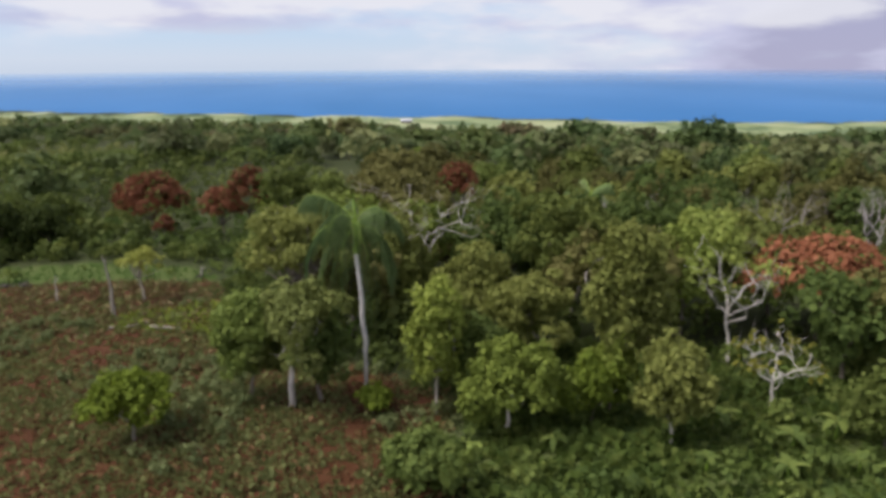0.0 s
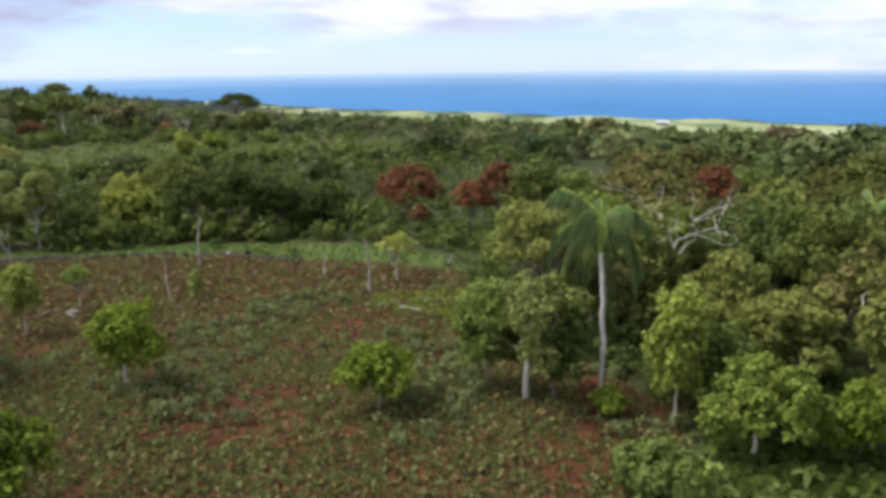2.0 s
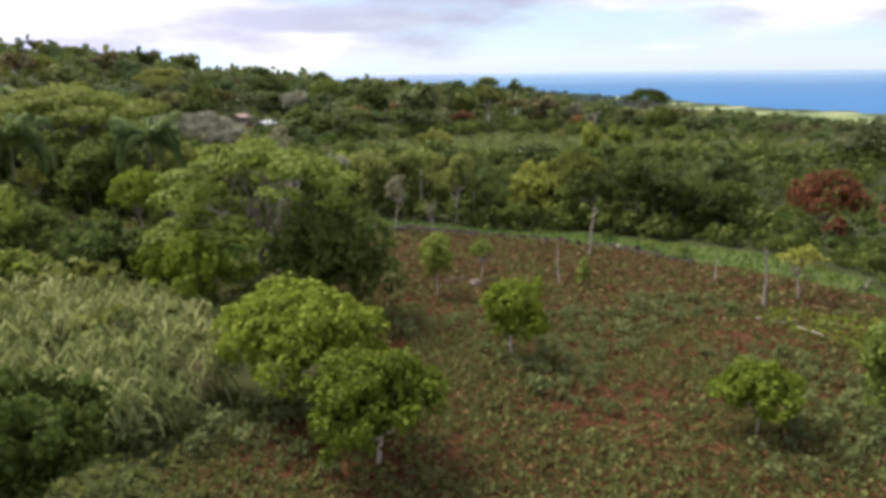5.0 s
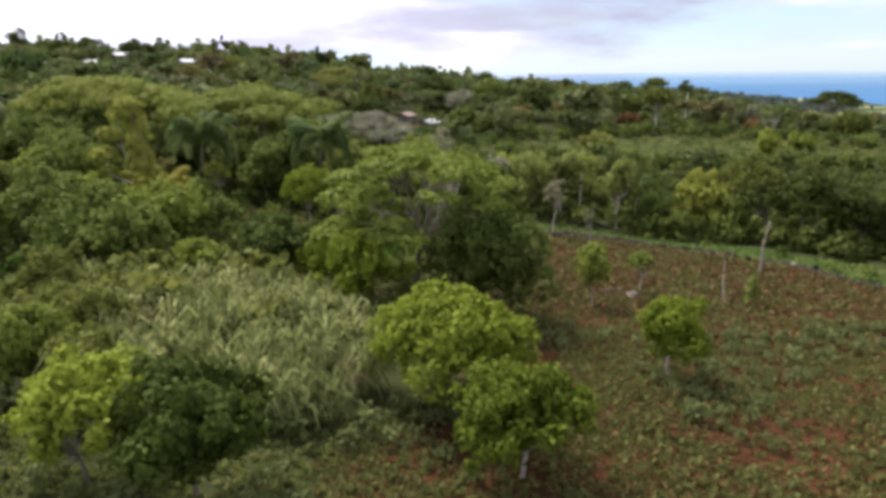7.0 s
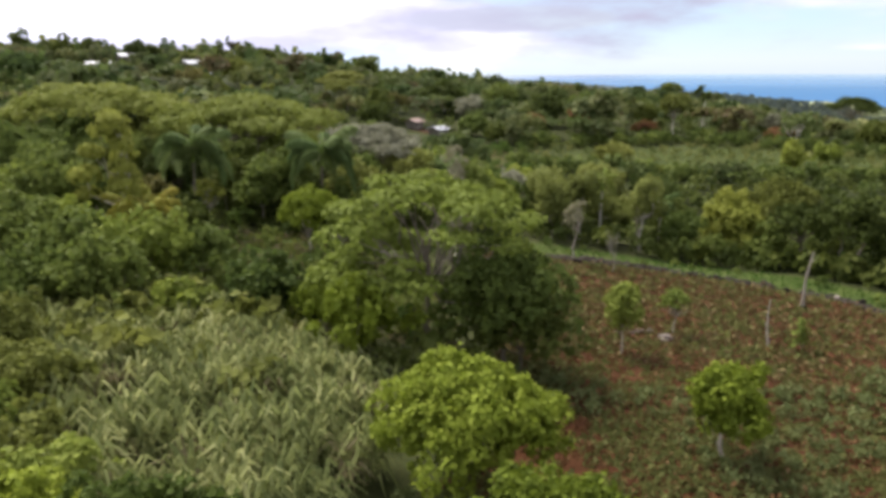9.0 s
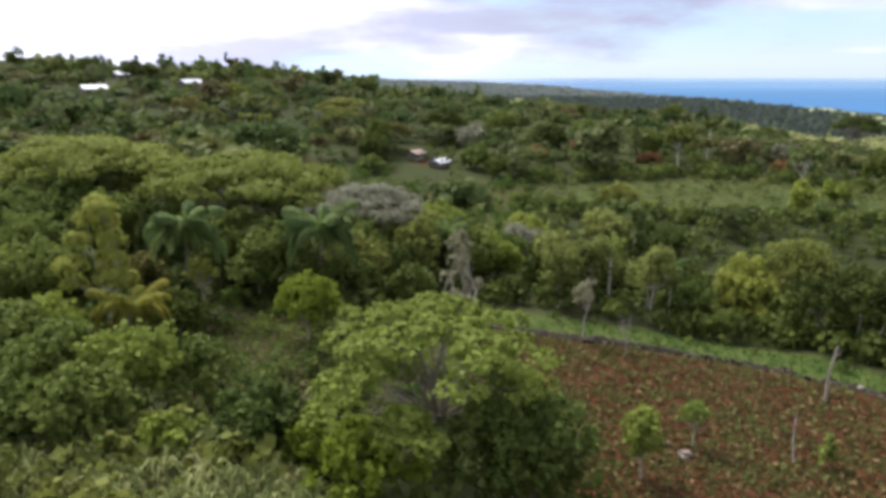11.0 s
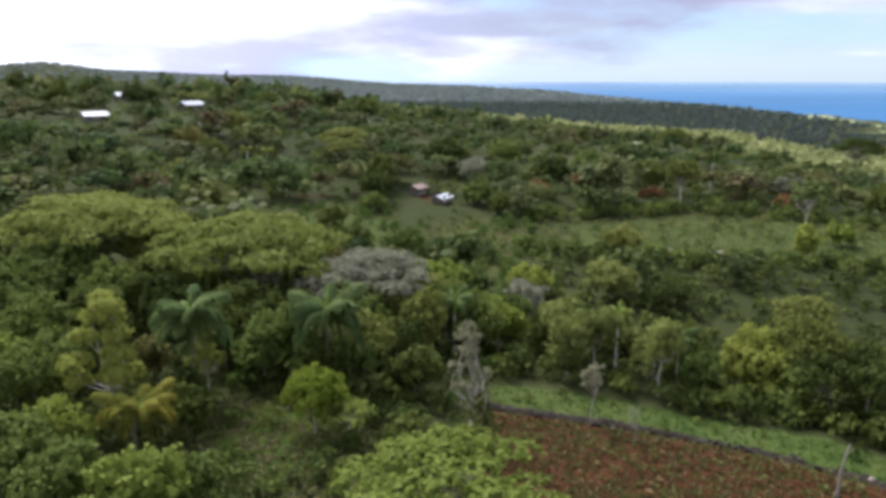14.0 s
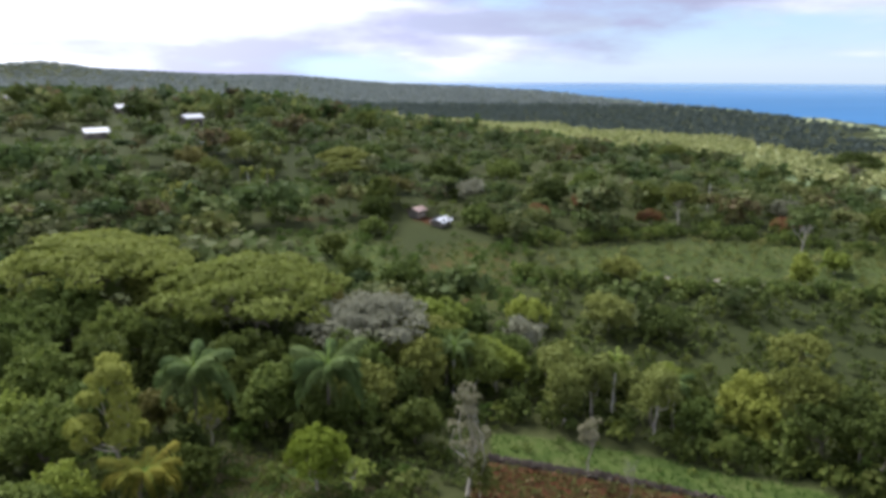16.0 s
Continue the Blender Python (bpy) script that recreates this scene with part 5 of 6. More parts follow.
for k in order:
    kind = int(rng.choice((2, 3, 9, 9, 10, 10, 0, 8)) if xs[k] > -2 and far[k] > 62 else rng.integers(len(KINDS)))
    h = rng.uniform(2.4, 4.0) if dip[k] else rng.uniform(4.2, 6.8) if xs[k] > -2 and far[k] > 62 else rng.uniform(5.5, 9.5)
    if far[k] > 140:
        h *= 0.8
    kind = kind if far[k] < 105 else kind + 20
    if kind not in protos:
        habit, mat = KINDS[kind % 20]
        protos[kind] = tree(300 + kind, xs[k], ys[k], 7.5, {"column": 2.0, "umbrella": 4.2, "loose": 3.3}.get(habit, 3.1), habit, mat, LABELS[mat], leaf=0.45 if far[k] < 105 else 0.72, twigs=0.32, per=2, ball=0.58 if far[k] < 105 else 0.75, sides=4, group="woodland trees")
        continue
    s = h / 7.5
    copy_thing(protos[kind], pose(xs[k], ys[k], ground_z(xs[k], ys[k]) - 0.1, 0, 0, rng.uniform(0, 360)) @ Matrix.Diagonal((s * rng.uniform(0.9, 1.25), s * rng.uniform(0.9, 1.25), s, 1)))
edge_of_near = float(far[order].max()) if len(order) else 200.0


def far_template(seed, kind, count, leaf):
    """A tree of few large leaf sprays, 1 m high."""
    rng = np.random.default_rng(seed)
    res = []
    lobes = crown_lobes(rng, kind, 1.0, {"umbrella": 0.75, "column": 0.34}.get(kind, 0.60))[:7]
    for c, s in lobes:
        p, nn = lobe(rng, c, s, max(2, count // len(lobes)), -0.3)
        res.append(leaves(rng, p, nn, 2, leaf, 0.22, 0.48, 0.06, 0.10))
    stem = np.array([[(-0.015, 0, 0), (0.015, 0, 0), (0.012, 0, 0.5), (-0.012, 0, 0.5)]])
    return np.concatenate(res + [stem])


woods = [far_template(400 + k, kind, 105, 0.15) for k, kind in enumerate(("round", "loose", "dome", "umbrella", "dome", "loose", "umbrella", "round"))]
woods_low = [far_template(420 + k, kind, 10, 0.38) for k, kind in enumerate(("round", "loose", "dome", "umbrella"))]
xs, ys = jitter(rng, -560, 330, -60, 560, 7.4)
az, far = bearing(xs, ys), np.hypot(xs, ys)
grove = (az > 30) & (az < 66) & (far > 335 + 3 * (az - 32)) & (far < 900 + 6 * (az - 32))
dip = (az > 6) & (az < 58) & (far < 172)
grove &= rng.random(len(xs)) < 0.8
keep = ~(dip & (rng.random(len(xs)) < 0.96)) & ~((az > 28) & (az < 52) & (far > 285) & (far < 345) & (rng.random(len(xs)) < 0.55)) & ~grove & (az > -38) & (az < 100) & (far > edge_of_near - 2) & (far < 520) & free(xs, ys, 4.0) & (rng.random(len(xs)) < np.where((az > 55) & (far < 330), 0.74, np.where(az > 30, 0.86, 0.72)))
for zone, stand, label in ((far < 320, woods, "mixed green woodland over the slopes"), (far >= 320, woods_low, "mixed woodland on the far side of the ridge")):
    px, py = xs[keep & zone], ys[keep & zone]
    sizes = rng.choice((4.0, 6.0, 8.0, 10.0, 12.0), len(px), p=(0.18, 0.27, 0.27, 0.20, 0.08)) * rng.uniform(0.85, 1.15, len(px))
    sizes = sizes * np.where(np.hypot(px, py) > 215, np.where(bearing(px, py) < 30, 0.5, np.where(bearing(px, py) < 68, 0.60, 0.78)), 0.9)
    spread("far_woods", label, "woodland", rng, stand, px, py, sizes, LEAF_WOODS, sink=0.2, flat=0.90)
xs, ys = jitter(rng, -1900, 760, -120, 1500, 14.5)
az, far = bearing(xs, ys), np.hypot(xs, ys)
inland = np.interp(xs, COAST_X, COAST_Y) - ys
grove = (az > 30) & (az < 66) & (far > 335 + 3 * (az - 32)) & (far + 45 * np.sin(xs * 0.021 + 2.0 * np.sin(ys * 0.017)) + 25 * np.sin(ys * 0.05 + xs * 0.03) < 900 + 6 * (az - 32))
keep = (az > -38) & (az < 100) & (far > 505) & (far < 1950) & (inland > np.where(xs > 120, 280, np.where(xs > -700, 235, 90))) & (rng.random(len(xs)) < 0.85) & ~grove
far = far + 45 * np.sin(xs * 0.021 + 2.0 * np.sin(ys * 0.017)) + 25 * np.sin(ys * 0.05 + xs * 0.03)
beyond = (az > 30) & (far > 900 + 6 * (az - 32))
spread("far_woods", "coastal woodland beyond the grove, haze and cloud shade painted in", "woodland", rng, woods_low, xs[keep & beyond], ys[keep & beyond], rng.uniform(5.0, 8.5, (keep & beyond).sum()), LEAF_COAST_HAZED, sink=0.5)
keep &= ~beyond
xs, ys = xs[keep], ys[keep]
spread("far_woods", "distant dark woodland down to the coast", "woodland", rng, woods_low, xs, ys, rng.uniform(6.0, 11.0, len(xs)), LEAF_WOODS, sink=0.5)
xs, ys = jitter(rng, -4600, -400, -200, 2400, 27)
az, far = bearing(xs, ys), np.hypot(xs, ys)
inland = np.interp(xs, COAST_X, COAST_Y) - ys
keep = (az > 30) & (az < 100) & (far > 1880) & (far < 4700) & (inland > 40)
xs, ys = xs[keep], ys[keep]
spread("far_woods", "distant wooded plain and hills, haze painted into the leaf colour", "woodland", rng, [far_template(450 + k, "dome", 5, 0.62)[:11] for k in range(4)], xs, ys, rng.uniform(10.0, 17.0, len(xs)), LEAF_FAR_HAZED, sink=1.5, flat=0.42)

# a coconut grove on the shelf below the ridge; its sunlight is put into the leaf colour
xs, ys = jitter(rng, -980, -150, 150, 920, 11.5)
az, far = bearing(xs, ys), np.hypot(xs, ys)
keep = (az > 30) & (az < 66) & (far > 335 + 3 * (az - 32)) & (far + 45 * np.sin(xs * 0.021 + 2.0 * np.sin(ys * 0.017)) + 25 * np.sin(ys * 0.05 + xs * 0.03) < 900 + 6 * (az - 32)) & (rng.random(len(xs)) < 0.8)
xs, ys = xs[keep], ys[keep]
spread("palm_grove", "coconut grove on the lower slope, sunlight painted into its pale green", "palm grove", rng, [far_template(440 + k, "column", 26, 0.30) for k in range(4)], xs, ys, rng.uniform(5.5, 8.5, len(xs)), LEAF_GROVE_SUNLIT, sink=0.3)

# ---- shrubs, hedges and low cover ----
bushes = []
for k in range(6):
    r2 = np.random.default_rng(460 + k)
    sprays = []
    for m in range(5):
        a, q = m * 2.4, 0.30 * (m > 0)
        p, nn = lobe(r2, (q * math.cos(a), q * math.sin(a), 0.42 + r2.uniform(-0.1, 0.2)), (0.36, 0.36, 0.42), 7, -0.2)
        sprays.append(leaves(r2, p, nn, 2, 0.25, 0.35, 0.44))
    bushes.append(np.concatenate(sprays))
bushes_far = []
for k in range(4):
    r2 = np.random.default_rng(480 + k)
    sprays = []
    for m in range(4):
        a, q = m * 2.1, 0.30 * (m > 0)
        p, nn = lobe(r2, (q * math.cos(a), q * math.sin(a), 0.42 + r2.uniform(-0.1, 0.2)), (0.38, 0.38, 0.42), 4, -0.1)
        sprays.append(leaves(r2, p, nn, 2, 0.34, 0.35, 0.46))
    bushes_far.append(np.concatenate(sprays))
xs, ys = jitter(rng, -225, 75, -45, 235, 4.2)
az, far = bearing(xs, ys), np.hypot(xs, ys)
shrubby = ((xs > -16) & (far > 41.5)) | ((az > 18) & (az < 60) & (far > 72) & (far < 160)) | ((az > 60) & (far > 46)) | ((xs > -4) & (far > 46)) | ((az > 8) & (far > 66))
keep = (az > -38) & (az < 102) & (far < 225) & shrubby & free(xs, ys, 0.8)
xs, ys = xs[keep], ys[keep]
half = rng.random(len(xs)) < 0.6
row_gap = np.where((az[keep] > 32) & (az[keep] < 62) & (far[keep] < 100), 0.9, 1.0)
reach = np.hypot(xs, ys)
for near, stand, word in ((reach < 105, bushes, ""), (reach >= 105, bushes_far, "distant ")):
    if word:
        half = half & (rng.random(len(xs)) < 0.75)
    m = half & near
    spread("undergrowth", word + "dense dark green scrub under and between the trees", "scrub", rng, stand, xs[m], ys[m], rng.uniform(1.0, 3.4, m.sum()) * row_gap[m], LEAF_SCRUB, sink=0.1)
    m = ~half & near & ((word == "") | (rng.random(len(xs)) < 0.3))
    spread("undergrowth", word + "lighter green scrub between the trees", "scrub", rng, stand, xs[m], ys[m], rng.uniform(1.0, 2.4, m.sum()), LEAF_STRIP if not word else LEAF_SCRUB, sink=0.1)
qx, qy = jitter(rng, -130, -20, 30, 130, 2.6)
qa, qd = bearing(qx, qy), np.hypot(qx, qy)
ok = (qa > 24) & (qa < 66) & (qd > 79) & (qd < 112) & free(qx, qy, 0.6) & (rng.random(len(qx)) < 0.75)
spread("undergrowth", "dark tangled scrub behind the row of trees", "scrub", rng, bushes, qx[ok], qy[ok], rng.uniform(1.2, 3.0, ok.sum()), LEAF_DARK, sink=0.1)
# scrub in the dip takes the dark leaf: cloud shade by colour
qx, qy = jitter(rng, -190, -20, 30, 190, 3.0)
qa, qd = bearing(qx, qy), np.hypot(qx, qy)
ok = (qa > 18) & (qa < 62) & (qd > 108) & (qd < 175) & free(qx, qy, 0.6, False) & (rng.random(len(qx)) < 0.75)
spread("undergrowth", "green scrub over the floor of the dip, cloud shade put into its colour", "scrub", rng, bushes_far, qx[ok], qy[ok], rng.uniform(0.8, 2.4, ok.sum()), LEAF_DARK, sink=0.1)
qx, qy = jitter(rng, -340, -60, -30, 300, 4.6)
qa, qd = bearing(qx, qy), np.hypot(qx, qy)
ok = (qa > 25) & (qa < 96) & (qd > 150) & (qd < 330) & free(qx, qy, 0.6, False) & (rng.random(len(qx)) < 0.30)
spread("undergrowth", "low mixed bushes between the far trees", "scrub", rng, woods_low, qx[ok], qy[ok], rng.uniform(1.2, 2.6, ok.sum()), LEAF_GREEN, sink=0.1)
# dark hedge beyond the grass strip, and the hedge along the foot of the terrace
for label, line, step, size, mat in (
        ("dark clipped-looking hedge of shrubs beyond the grass", ((-24, 72.5), (-34, 74.5), (-46, 76), (-56, 73), (-61, 69)), 0.9, 1.7, LEAF_DARK),
        ("bushy hedge along the foot of the terrace", ((-128, 82), (-114, 102), (-104, 119), (-92, 134), (-80, 150), (-70, 163), (-52, 182), (-38, 190)), 1.0, 2.3, LEAF_GREEN),
        ("low green hedge behind the terrace", ((-146, 96), (-142, 114), (-138, 132), (-124, 154), (-100, 174)), 1.4, 2.6, LEAF_GREEN)):
    pts = np.array(line, float)
    run = np.concatenate([[0], np.cumsum(np.hypot(*np.diff(pts, axis=0).T))])
    q = np.arange(0, run[-1], step * 0.8)
    hx, hy = np.interp(q, run, pts[:, 0]) + rng.normal(0, 0.8, len(q)), np.interp(q, run, pts[:, 1]) + rng.normal(0, 0.8, len(q))
    spread("hedge", label, "hedge", rng, bushes, hx, hy, size * rng.uniform(0.5, 1.35, len(q)), mat, sink=0.1)


def tuft_template(seed, blades, size, slim, upright):
    r2 = np.random.default_rng(seed)
    foot = r2.normal(size=(blades, 3)) * (0.18, 0.18, 0.0) * size
    nn = unit(r2.normal(size=(blades, 3)) * (1, 1, 0.2) + (0, 0, upright))
    return leaves(r2, foot, nn, 1, size, 0.25, slim, 0.3)


def over(zone, step, seed):
    r2 = np.random.default_rng(seed)
    z = np.array(zone)
    px, py = jitter(r2, z[:, 0].min(), z[:, 0].max(), z[:, 1].min(), z[:, 1].max(), step)
    ok = inside(zone, px, py)
    return px[ok], py[ok], r2


# low herbs over the near field, grey-green bushes in drifts, dry fern on the far rows
herb = [tuft_template(500 + k, 9, 0.34, 0.28, 0.5) for k in range(6)]
xs, ys, r2 = over(FIELD, 0.34, 11)
far = np.hypot(xs, ys)
drift = np.array([noise.noise((x * 0.16, y * 0.16, 3.0)) + 0.5 * noise.noise((x * 0.5, y * 0.5, 8.0)) for x, y in zip(xs, ys)])
keep = (far > 2) & (r2.random(len(xs)) < np.clip(0.54 + 1.1 * drift - (far - 42) / 45 + 0.16 * np.clip((-xs - 9) / 5, -1, 1), 0.22, 0.92))
spread("field_herbs", "low green weeds over the red soil", "weeds", rng, herb, xs[keep], ys[keep], r2.uniform(0.6, 1.35, keep.sum()), LEAF_WEED)
xs, ys, r2 = over(FIELD, 0.5, 12)
far = np.hypot(xs, ys)
keep = (far > 2) & (r2.random(len(xs)) < np.where(far > 56, 0.55, 0.86))
spread("dry_fern", "reddish-brown dry fern between the weeds", "dry fern", rng, [tuft_template(510 + k, 8, 0.40, 0.22, 0.3) for k in range(5)], xs[keep], ys[keep], r2.uniform(0.5, 1.15, keep.sum()), LEAF_FERN)
xs, ys, r2 = over(FIELD, 0.95, 13)
far = np.hypot(xs, ys)
drift = np.array([noise.noise((x * 0.11 + 5, y * 0.11, 1.0)) for x, y in zip(xs, ys)])
keep = (drift - np.abs(far - 46) / 40 > -0.12) & (far > 26) & (far < 62) & (r2.random(len(xs)) < 0.6)
spread("sage_bushes", "grey-green knee-high bushes in drifts over the field", "bush", rng, bushes, xs[keep], ys[keep], r2.uniform(0.35, 0.95, keep.sum()), LEAF_SAGE)
# grass round the take-off point
xs, ys, r2 = over([(-38, -24), (26, -24), (34, 22), (2, 22), (1, 19), (-10, 4), (-16, -8), (-30, -10)], 0.95, 43)
spread("meadow_grass", "short rough grass beside the field", "grass", rng, herb, xs, ys, r2.uniform(0.6, 1.5, len(xs)), LEAF_WEED)
# rough growth between the cane and the field
EDGE = [(-31, 15), (-27, 8), (-14, 4), (-16, -10), (-42, -10), (-38, -1), (-32.5, 4)]
xs, ys, r2 = over(EDGE, 0.5, 21)
keep = r2.random(len(xs)) < 0.8
spread("rough_herbs", "rough green weeds beside the cane", "weeds", rng, herb, xs[keep], ys[keep], r2.uniform(0.7, 1.7, keep.sum()), LEAF_HERB)
xs, ys, r2 = over(EDGE, 1.2, 22)
keep = r2.random(len(xs)) < 0.55
spread("sage_bushes", "grey-green bushes beside the cane", "bush", rng, bushes, xs[keep], ys[keep], r2.uniform(0.5, 1.4, keep.sum()), LEAF_SAGE)
ROUGH = [(-68, 8), (-56, 12), (-49, 17.5), (-46.5, 25), (-58, 32), (-66, 33), (-74, 29), (-80, 16), (-78, 10)]
xs, ys, r2 = over(ROUGH, 0.62, 41)
pick = r2.random(len(xs))
spread("rough_grass", "tangled dry brown grass in the clearing", "grass", rng, [tuft_template(570 + k, 8, 0.55, 0.18, 0.9) for k in range(4)], xs[pick < 0.42], ys[pick < 0.42], r2.uniform(0.6, 1.5, (pick < 0.42).sum()), LEAF_HAY)
spread("rough_grass", "rough olive grass round the clearing", "grass", rng, [tuft_template(574 + k, 8, 0.55, 0.18, 0.9) for k in range(4)], xs[pick > 0.5], ys[pick > 0.5], r2.uniform(0.6, 1.5, (pick > 0.5).sum()), LEAF_OLIVE)
xs, ys, r2 = over(ROUGH, 2.1, 42)
keep = r2.random(len(xs)) < 0.5
spread("rough_bushes", "low green bushes round the clearing", "bush", rng, bushes, xs[keep], ys[keep], r2.uniform(0.6, 2.0, keep.sum()), LEAF_GREEN, sink=0.05)
FLOOR = [(-48, -4), (-58, 11), (-64, 28), (-68, 37), (-84, 36), (-104, 22), (-112, 2), (-104, -10), (-70, -12)]
xs, ys, r2 = over(FLOOR, 1.3, 44)
keep = (margin(CLEARING, xs, ys) < 0) & (margin(CANE, xs, ys) < -0.5)
spread("wood_floor", "dark green herbs on the floor of the wood", "undergrowth", rng, bushes_far, xs[keep], ys[keep], r2.uniform(0.5, 1.3, keep.sum()), LEAF_SCRUB, sink=0.05)
# scattered shrubs and tufts on the terrace and the open slopes
for zone, seed in ((TERRACE, 23), (SLOPE, 24), (SLOPE_TWO, 25), (LAWN, 36), (YARD, 37)):
    xs, ys, r2 = over(zone, 2.6, seed)
    keep = r2.random(len(xs)) < (0.45 if zone is TERRACE else 0.75)
    spread("slope_shrubs", "low olive shrubs scattered over rough grass", "shrub", rng, bushes, xs[keep], ys[keep], r2.uniform(0.4, 1.7, keep.sum()) ** 1.2, LEAF_HERB if zone is TERRACE else LEAF_STRIP, sink=0.05)
    xs, ys, r2 = over(zone, 1.3, seed + 9)
    spread("slope_grass", "rough pasture grass on the open slope", "grass", rng, [tuft_template(560 + k, 6, 0.6, 0.2, 0.9) for k in range(4)], xs, ys, r2.uniform(0.5, 1.2, len(xs)), LEAF_HERB)
# scrub round the corner of the grass strip
xs, ys, r2 = over([(-22, 66), (-12, 64), (-9, 72), (-14, 82), (-24, 84), (-34, 82), (-40, 78), (-26, 74)], 1.9, 38)
keep = (r2.random(len(xs)) < 0.8) & (margin(STRIP, xs, ys) < -0.5)
spread("thicket", "mixed green scrub beyond the corner of the field", "scrub", rng, bushes, xs[keep], ys[keep], r2.uniform(0.8, 2.1, keep.sum()), LEAF_GREEN, sink=0.1)
# thicket behind the palm
xs, ys, r2 = over([(-0.5, 38), (-6, 43.5), (-13, 48.5), (-18, 58), (-19, 64), (-8, 68), (8, 52), (4, 40)], 1.5, 28)
keep = r2.random(len(xs)) < 0.75
spread("thicket", "dark tangled shrubs behind the royal palm", "scrub", rng, bushes, xs[keep], ys[keep], r2.uniform(0.7, 2.0, keep.sum()), LEAF_DARK, sink=0.1)

# planted mounds in rows on the far part of the field
row_way, row_off = unit(np.array((0.66, 0.75))), unit(np.array((-0.75, 0.66)))
a, b = np.meshgrid(np.arange(-60, 60, 1.15), np.arange(-60, 60, 1.25))
mx = -52 + a * row_way[0] + b * row_off[0]
my = 48 + a * row_way[1] + b * row_off[1]
mx, my = mx.ravel() + rng.normal(0, 0.10, mx.size), my.ravel() + rng.normal(0, 0.10, mx.size)
keep = (margin(FIELD, mx, my) > 0.8) & (np.hypot(mx, my) > 54)
spread("crop_rows", "rows of withered brown crop plants on the red soil", "crop", rng, [tuft_template(520 + k, 12, 0.42, 0.26, 0.35) for k in range(5)], mx[keep], my[keep], rng.uniform(1.0, 1.5, keep.sum()), LEAF_ROW)

green_ones = keep & (rng.random(len(mx)) < np.clip([0.25 + 0.9 * noise.noise((x * 0.09, y * 0.09, 4.0)) for x, y in zip(mx, my)], 0, 1))
gx2, gy2 = mx[green_ones] + row_off[0] * 0.6, my[green_ones] + row_off[1] * 0.6
spread("crop_weeds", "olive-green weeds between the crop rows", "weeds", rng, herb, gx2, gy2, rng.uniform(1.0, 1.9, len(gx2)), LEAF_HERB)

# tall pale cane grass
def cane_template(seed):
    """A clump of cane: stalks with long arching blades."""
    r2 = np.random.default_rng(seed)
    res = []
    for k in range(20):
        a = r2.uniform(0, 6.283)
        out = np.array((math.cos(a), math.sin(a), 0))
        b = a + r2.uniform(-0.9, 0.9)
        side = np.array((-math.sin(b), math.cos(b), r2.uniform(-0.5, 0.5))) * r2.uniform(0.035, 0.075)
        base = out * 0.2 + (0, 0, r2.uniform(0.2, 1.5))
        reach = r2.uniform(0.35, 0.85)
        mid = base + out * reach * 0.5 + (0, 0, reach * 0.75)
        tip = base + out * reach * 1.3 + (0, 0, reach * r2.uniform(-0.5, 0.4))
        res += [np.stack([base - side, base + side, mid + side, mid - side]), np.stack([mid - side, mid + side, tip + side * 0.2, tip - side * 0.2])]
    return np.array(res)


xs, ys, r2 = over(CANE, 0.56, 14)
dense = np.array([noise.noise((x * 0.35, y * 0.35, 2.0)) + 0.6 * noise.noise((x * 0.9, y * 0.9, 5.0)) for x, y in zip(xs, ys)]) > -0.14
xs, ys = xs[dense], ys[dense]
spread("cane_grass", "tall pale green cane grass", "cane grass", rng, [cane_template(530 + k) for k in range(6)], xs, ys, r2.uniform(0.6, 1.5, len(xs)), LEAF_CANE, swell=False)
xs, ys, r2 = over(CANE, 2.0, 26)
keep = r2.random(len(xs)) < np.clip((-36 - xs) / 16 + (4 - ys) / 20, 0.12, 0.9)
spread("cane_bushes", "olive bushes growing through the cane", "bush", rng, bushes, xs[keep], ys[keep], r2.uniform(2.0, 3.3, keep.sum()), LEAF_OLIVE)
xs, ys, r2 = over(CANE, 1.7, 27)
keep = r2.random(len(xs)) < 0.6
spread("dead_cane", "withered brown cane leaves", "cane grass", rng, [cane_template(536 + k) for k in range(3)], xs[keep], ys[keep], r2.uniform(0.7, 1.2, keep.sum()), LEAF_HAY)
# grass tufts on the strip and on the clearing
xs, ys, r2 = over(STRIP, 0.6, 15)
spread("strip_grass", "short bright grass on the strip beyond the field", "grass", rng, [tuft_template(540 + k, 8, 0.3, 0.16, 1.2) for k in range(4)], xs, ys, r2.uniform(0.6, 1.3, len(xs)), LEAF_TURF)
xs, ys, r2 = over(STRIP, 2.2, 39)
keep = r2.random(len(xs)) < 0.35
spread("strip_shrubs", "low green weeds and shrubs on the grass strip", "shrub", rng, bushes, xs[keep], ys[keep], r2.uniform(0.3, 1.2, keep.sum()), LEAF_GREEN)
xs, ys, r2 = over([(-24, 50), (-14, 47.5), (-13, 52), (-19, 57), (-25, 54)], 0.42, 16)
spread("bright_grass", "patch of bright lush grass at the field's edge", "grass", rng, [tuft_template(545 + k, 8, 0.4, 0.16, 1.0) for k in range(4)], xs, ys, r2.uniform(0.6, 1.3, len(xs)), LEAF_MANGO)
xs, ys, r2 = over(CLEARING, 0.8, 17)
spread("clearing_grass", "rough dry grass in the clearing", "grass", rng, [tuft_template(548 + k, 8, 0.4, 0.16, 1.0) for k in range(4)], xs, ys, r2.uniform(0.6, 1.4, len(xs)), LEAF_OLIVE)

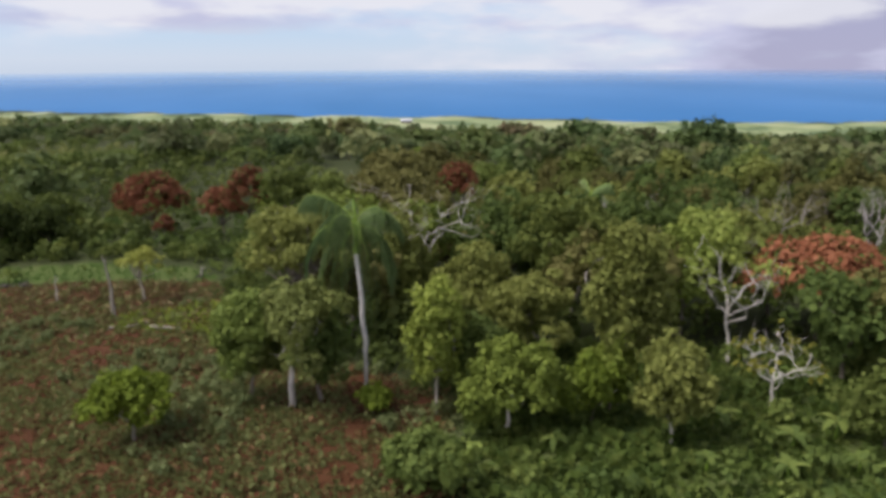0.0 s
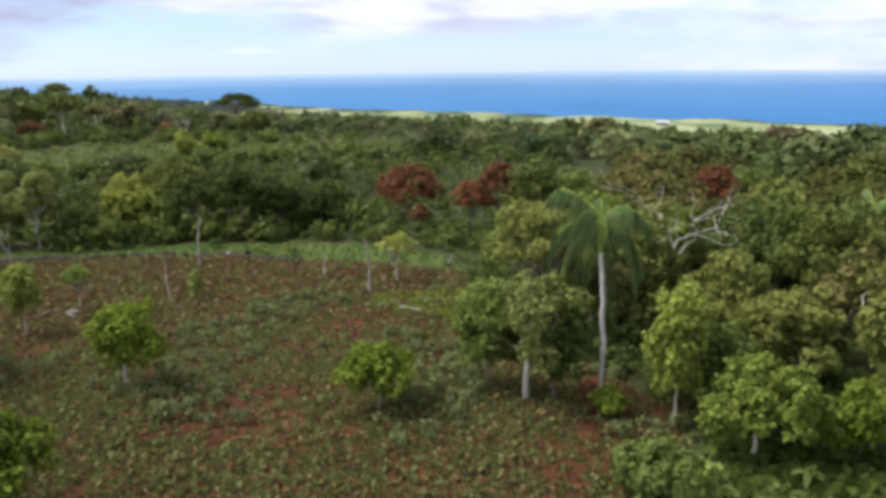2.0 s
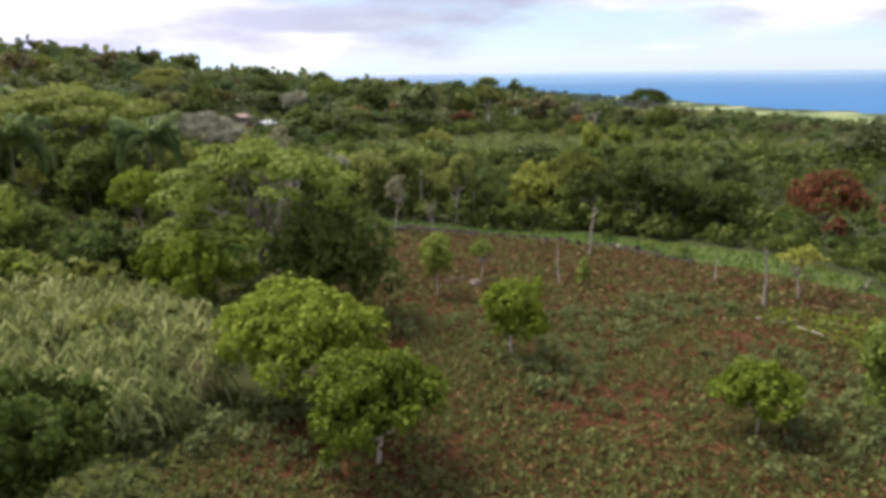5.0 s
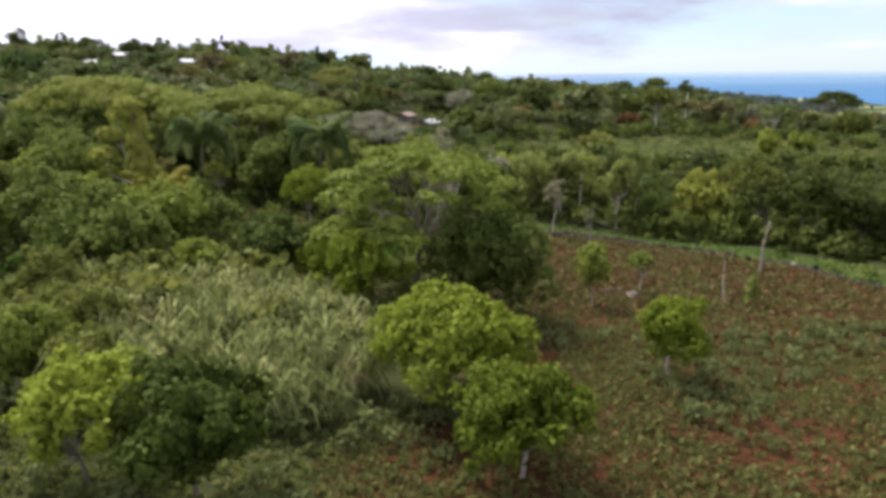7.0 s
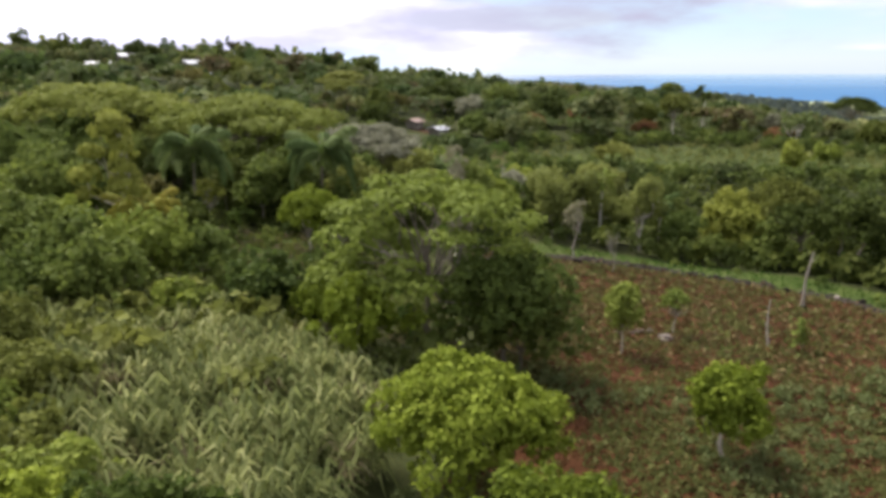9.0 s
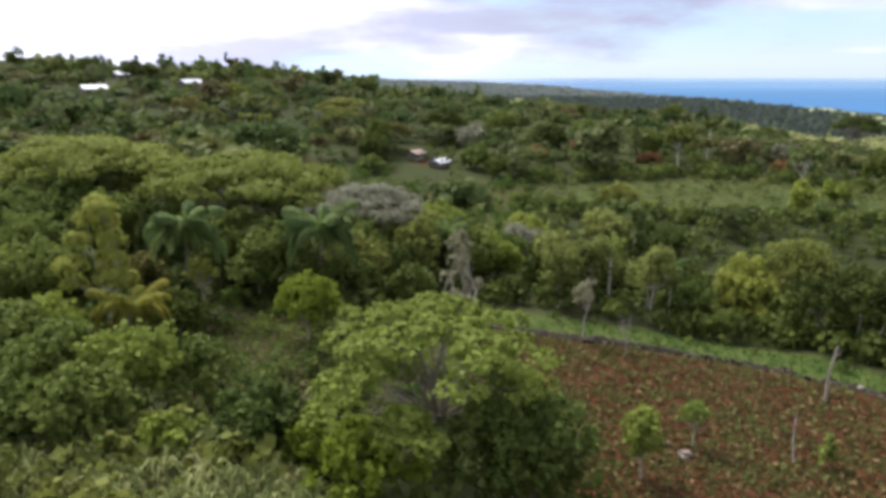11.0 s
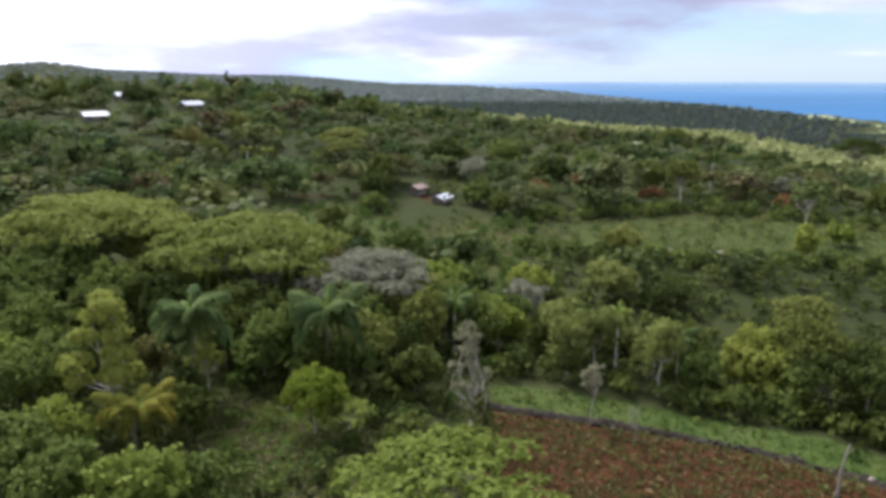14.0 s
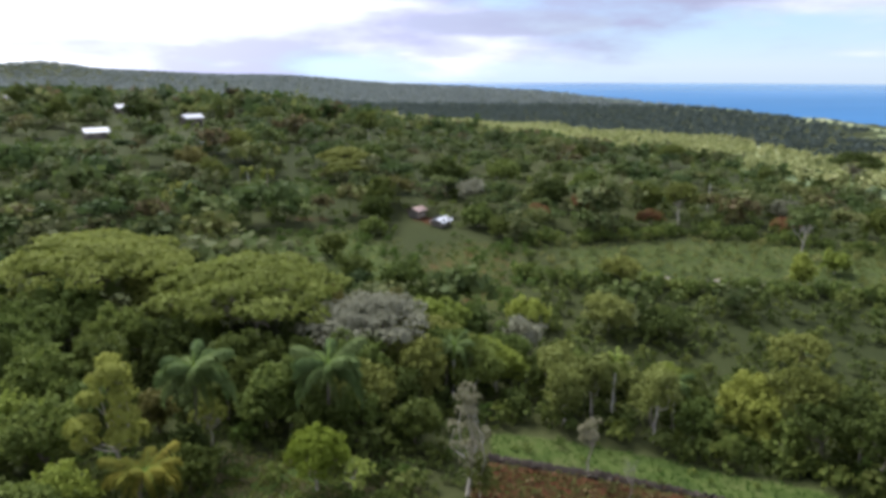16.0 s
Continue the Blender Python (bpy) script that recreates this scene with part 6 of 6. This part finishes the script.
# lush broad-leaved cover under the trees to the right of the field
LUSH = [(0.8, 22), (0.8, 32), (2, 37), (2, 46), (30, 46), (34, 38), (30, 20)]
broad = []
for k in range(6):
    r2 = np.random.default_rng(550 + k)
    foot = r2.normal(size=(9, 3)) * (0.12, 0.12, 0.04) + (0, 0, 0.12)
    broad.append(leaves(r2, foot, unit(r2.normal(size=(9, 3)) * (1, 1, 0.2) + (0, 0, 0.9)), 1, 0.55, 0.2, 0.27, 0.35))
xs, ys, r2 = over(LUSH, 0.55, 18)
keep = (r2.random(len(xs)) < 0.8) & (np.hypot(xs, ys) > 22)
spread("broadleaf_cover", "lush broad-leaved herbs under the trees", "undergrowth", rng, broad, xs[keep], ys[keep], r2.uniform(0.55, 1.4, keep.sum()), LEAF_LUSH, swell=False)
xs, ys, r2 = over(LUSH, 2.4, 19)
keep = (np.hypot(xs, ys) > 24) & (r2.random(len(xs)) < 0.5)
spread("low_shrubs", "low dark shrubs in the lush cover", "shrub", rng, bushes, xs[keep], ys[keep], r2.uniform(0.7, 1.5, keep.sum()), LEAF_GREEN)


def banana(seed, x, y, h):
    """A banana plant: a short false stem and each broad arching leaf."""
    r2 = np.random.default_rng(seed)
    ob = thing("banana_plant", "young banana plant with broad arching leaves", "banana plant", x, y, "banana plants", 0, 0.05)
    part("stem", tubes_mesh("stem", [(limb(r2, (0, 0, 0), (0.05, 0, h * 0.5), 0.03), np.linspace(0.10, 0.05, 6))], SHAFT, 7), ob)
    for k in range(7):
        a = k * 2.4 + r2.uniform(-0.3, 0.3)
        out, side = np.array((math.cos(a), math.sin(a), 0)), np.array((-math.sin(a), math.cos(a), 0))
        s = np.linspace(0, 1, 7)
        size = h * r2.uniform(0.5, 0.7)
        rib = np.array((0.05, 0, h * 0.48)) + out * (s * size * 0.9)[:, None] + np.array((0, 0, 1)) * (size * (0.95 * s - 0.95 * s**2 * r2.uniform(0.7, 1.3)))[:, None]
        w = 0.19 * size * np.sin(np.clip(s * 0.92 + 0.06, 0, 1) * math.pi) ** 0.6
        left, right = rib + side * w[:, None] - (0, 0, 0.03), rib - side * w[:, None] - (0, 0, 0.03)
        verts = np.concatenate([left, rib, right])
        faces = [(q + r * 7, q + 1 + r * 7, q + 8 + r * 7, q + 7 + r * 7) for r in (0, 1) for q in range(6)]
        part("leaf", mesh_of("leaf", verts, np.array(faces), LEAF_GREEN, True, tint=np.full(21, r2.random() * 0.5)), ob)


for k, (x, y, h) in enumerate(((19.0, 32.6, 1.9), (21.6, 34.6, 2.2), (16.2, 31.2, 1.6), (13.6, 33.6, 1.7), (22.8, 30.2, 1.7), (18.2, 29.2, 1.5), (24.5, 37.0, 2.3), (14.8, 28.6, 1.4), (20.2, 38.6, 2.0), (5.0, 31.0, 1.3), (11.5, 29.2, 1.3))):
    banana(600 + k, x, y, h)

# ---- bank of stones along the far side of the field ----
bank = tagged(new("stone_bank"), "low dark bank of piled field stones and earth", "stone wall")
bank.matrix_world = pose(-60, 55, ground_z(-60, 55))
away = bank.matrix_world.inverted()
line = np.array(((-71.8, 41.2), (-65.2, 49.6), (-56.6, 59.4), (-47.4, 66.3), (-38, 65.6)))
run = np.concatenate([[0], np.cumsum(np.hypot(*np.diff(line, axis=0).T))])
# the earth that the stones lie in: a low ridge that thins out towards the far corner
q = np.linspace(0, run[-1], 160)
cx, cy = np.interp(q, run, line[:, 0]), np.interp(q, run, line[:, 1])
ax_, ay_ = np.gradient(cx), np.gradient(cy)
side = np.stack([-ay_, ax_], -1) / np.hypot(ax_, ay_)[:, None]
high = np.interp(q, (0, run[1], run[2], run[-1]), (0.75, 0.55, 0.35, 0.12)) * rng.uniform(0.6, 1.2, 160)
high = high * np.clip(0.75 + 0.9 * np.sin(q * 0.55 + 1.4 * np.sin(q * 0.23)) * (q > run[1]), 0.05, 1.2)
ridge = []
for off, lift in ((-0.75, -0.06), (-0.38, 0.7), (0.0, 1.0), (0.36, 0.75), (0.8, -0.06)):
    px, py = cx + side[:, 0] * off + rng.normal(0, 0.06, 160), cy + side[:, 1] * off + rng.normal(0, 0.06, 160)
    ridge.append(np.stack([px, py, land_height(px, py) + np.where(lift < 0, lift, lift * high)], -1))
faces = [(r * 160 + k, r * 160 + k + 1, (r + 1) * 160 + k + 1, (r + 1) * 160 + k) for r in range(4) for k in range(159)]
earth = new("earth", mesh_of("earth", np.concatenate(ridge), np.array(faces), SOIL_BANK, True))
earth.parent = bank
earth.matrix_parent_inverse = away
tagged(earth, "dark heaped earth")
for k in range(290):
    q = run[-1] * (k + rng.uniform(0, 1)) / 290
    x, y = np.interp(q, run, line[:, 0]) + rng.normal(0, 0.36), np.interp(q, run, line[:, 1]) + rng.normal(0, 0.36)
    if q > run[1] and rng.random() < (0.6 if q > run[2] else 0.3):
        continue
    s = rng.uniform(0.12, 0.36)
    ob = new("stone", DARK_STONES[k % 6])
    ob.parent = bank
    ob.matrix_parent_inverse = away
    ob.matrix_basis = pose(x, y, ground_z(x, y) + s * rng.uniform(0.2, 0.9), rng.uniform(-20, 20), rng.uniform(-20, 20), rng.uniform(0, 360)) @ Matrix.Diagonal((s * 1.3, s, s, 1))
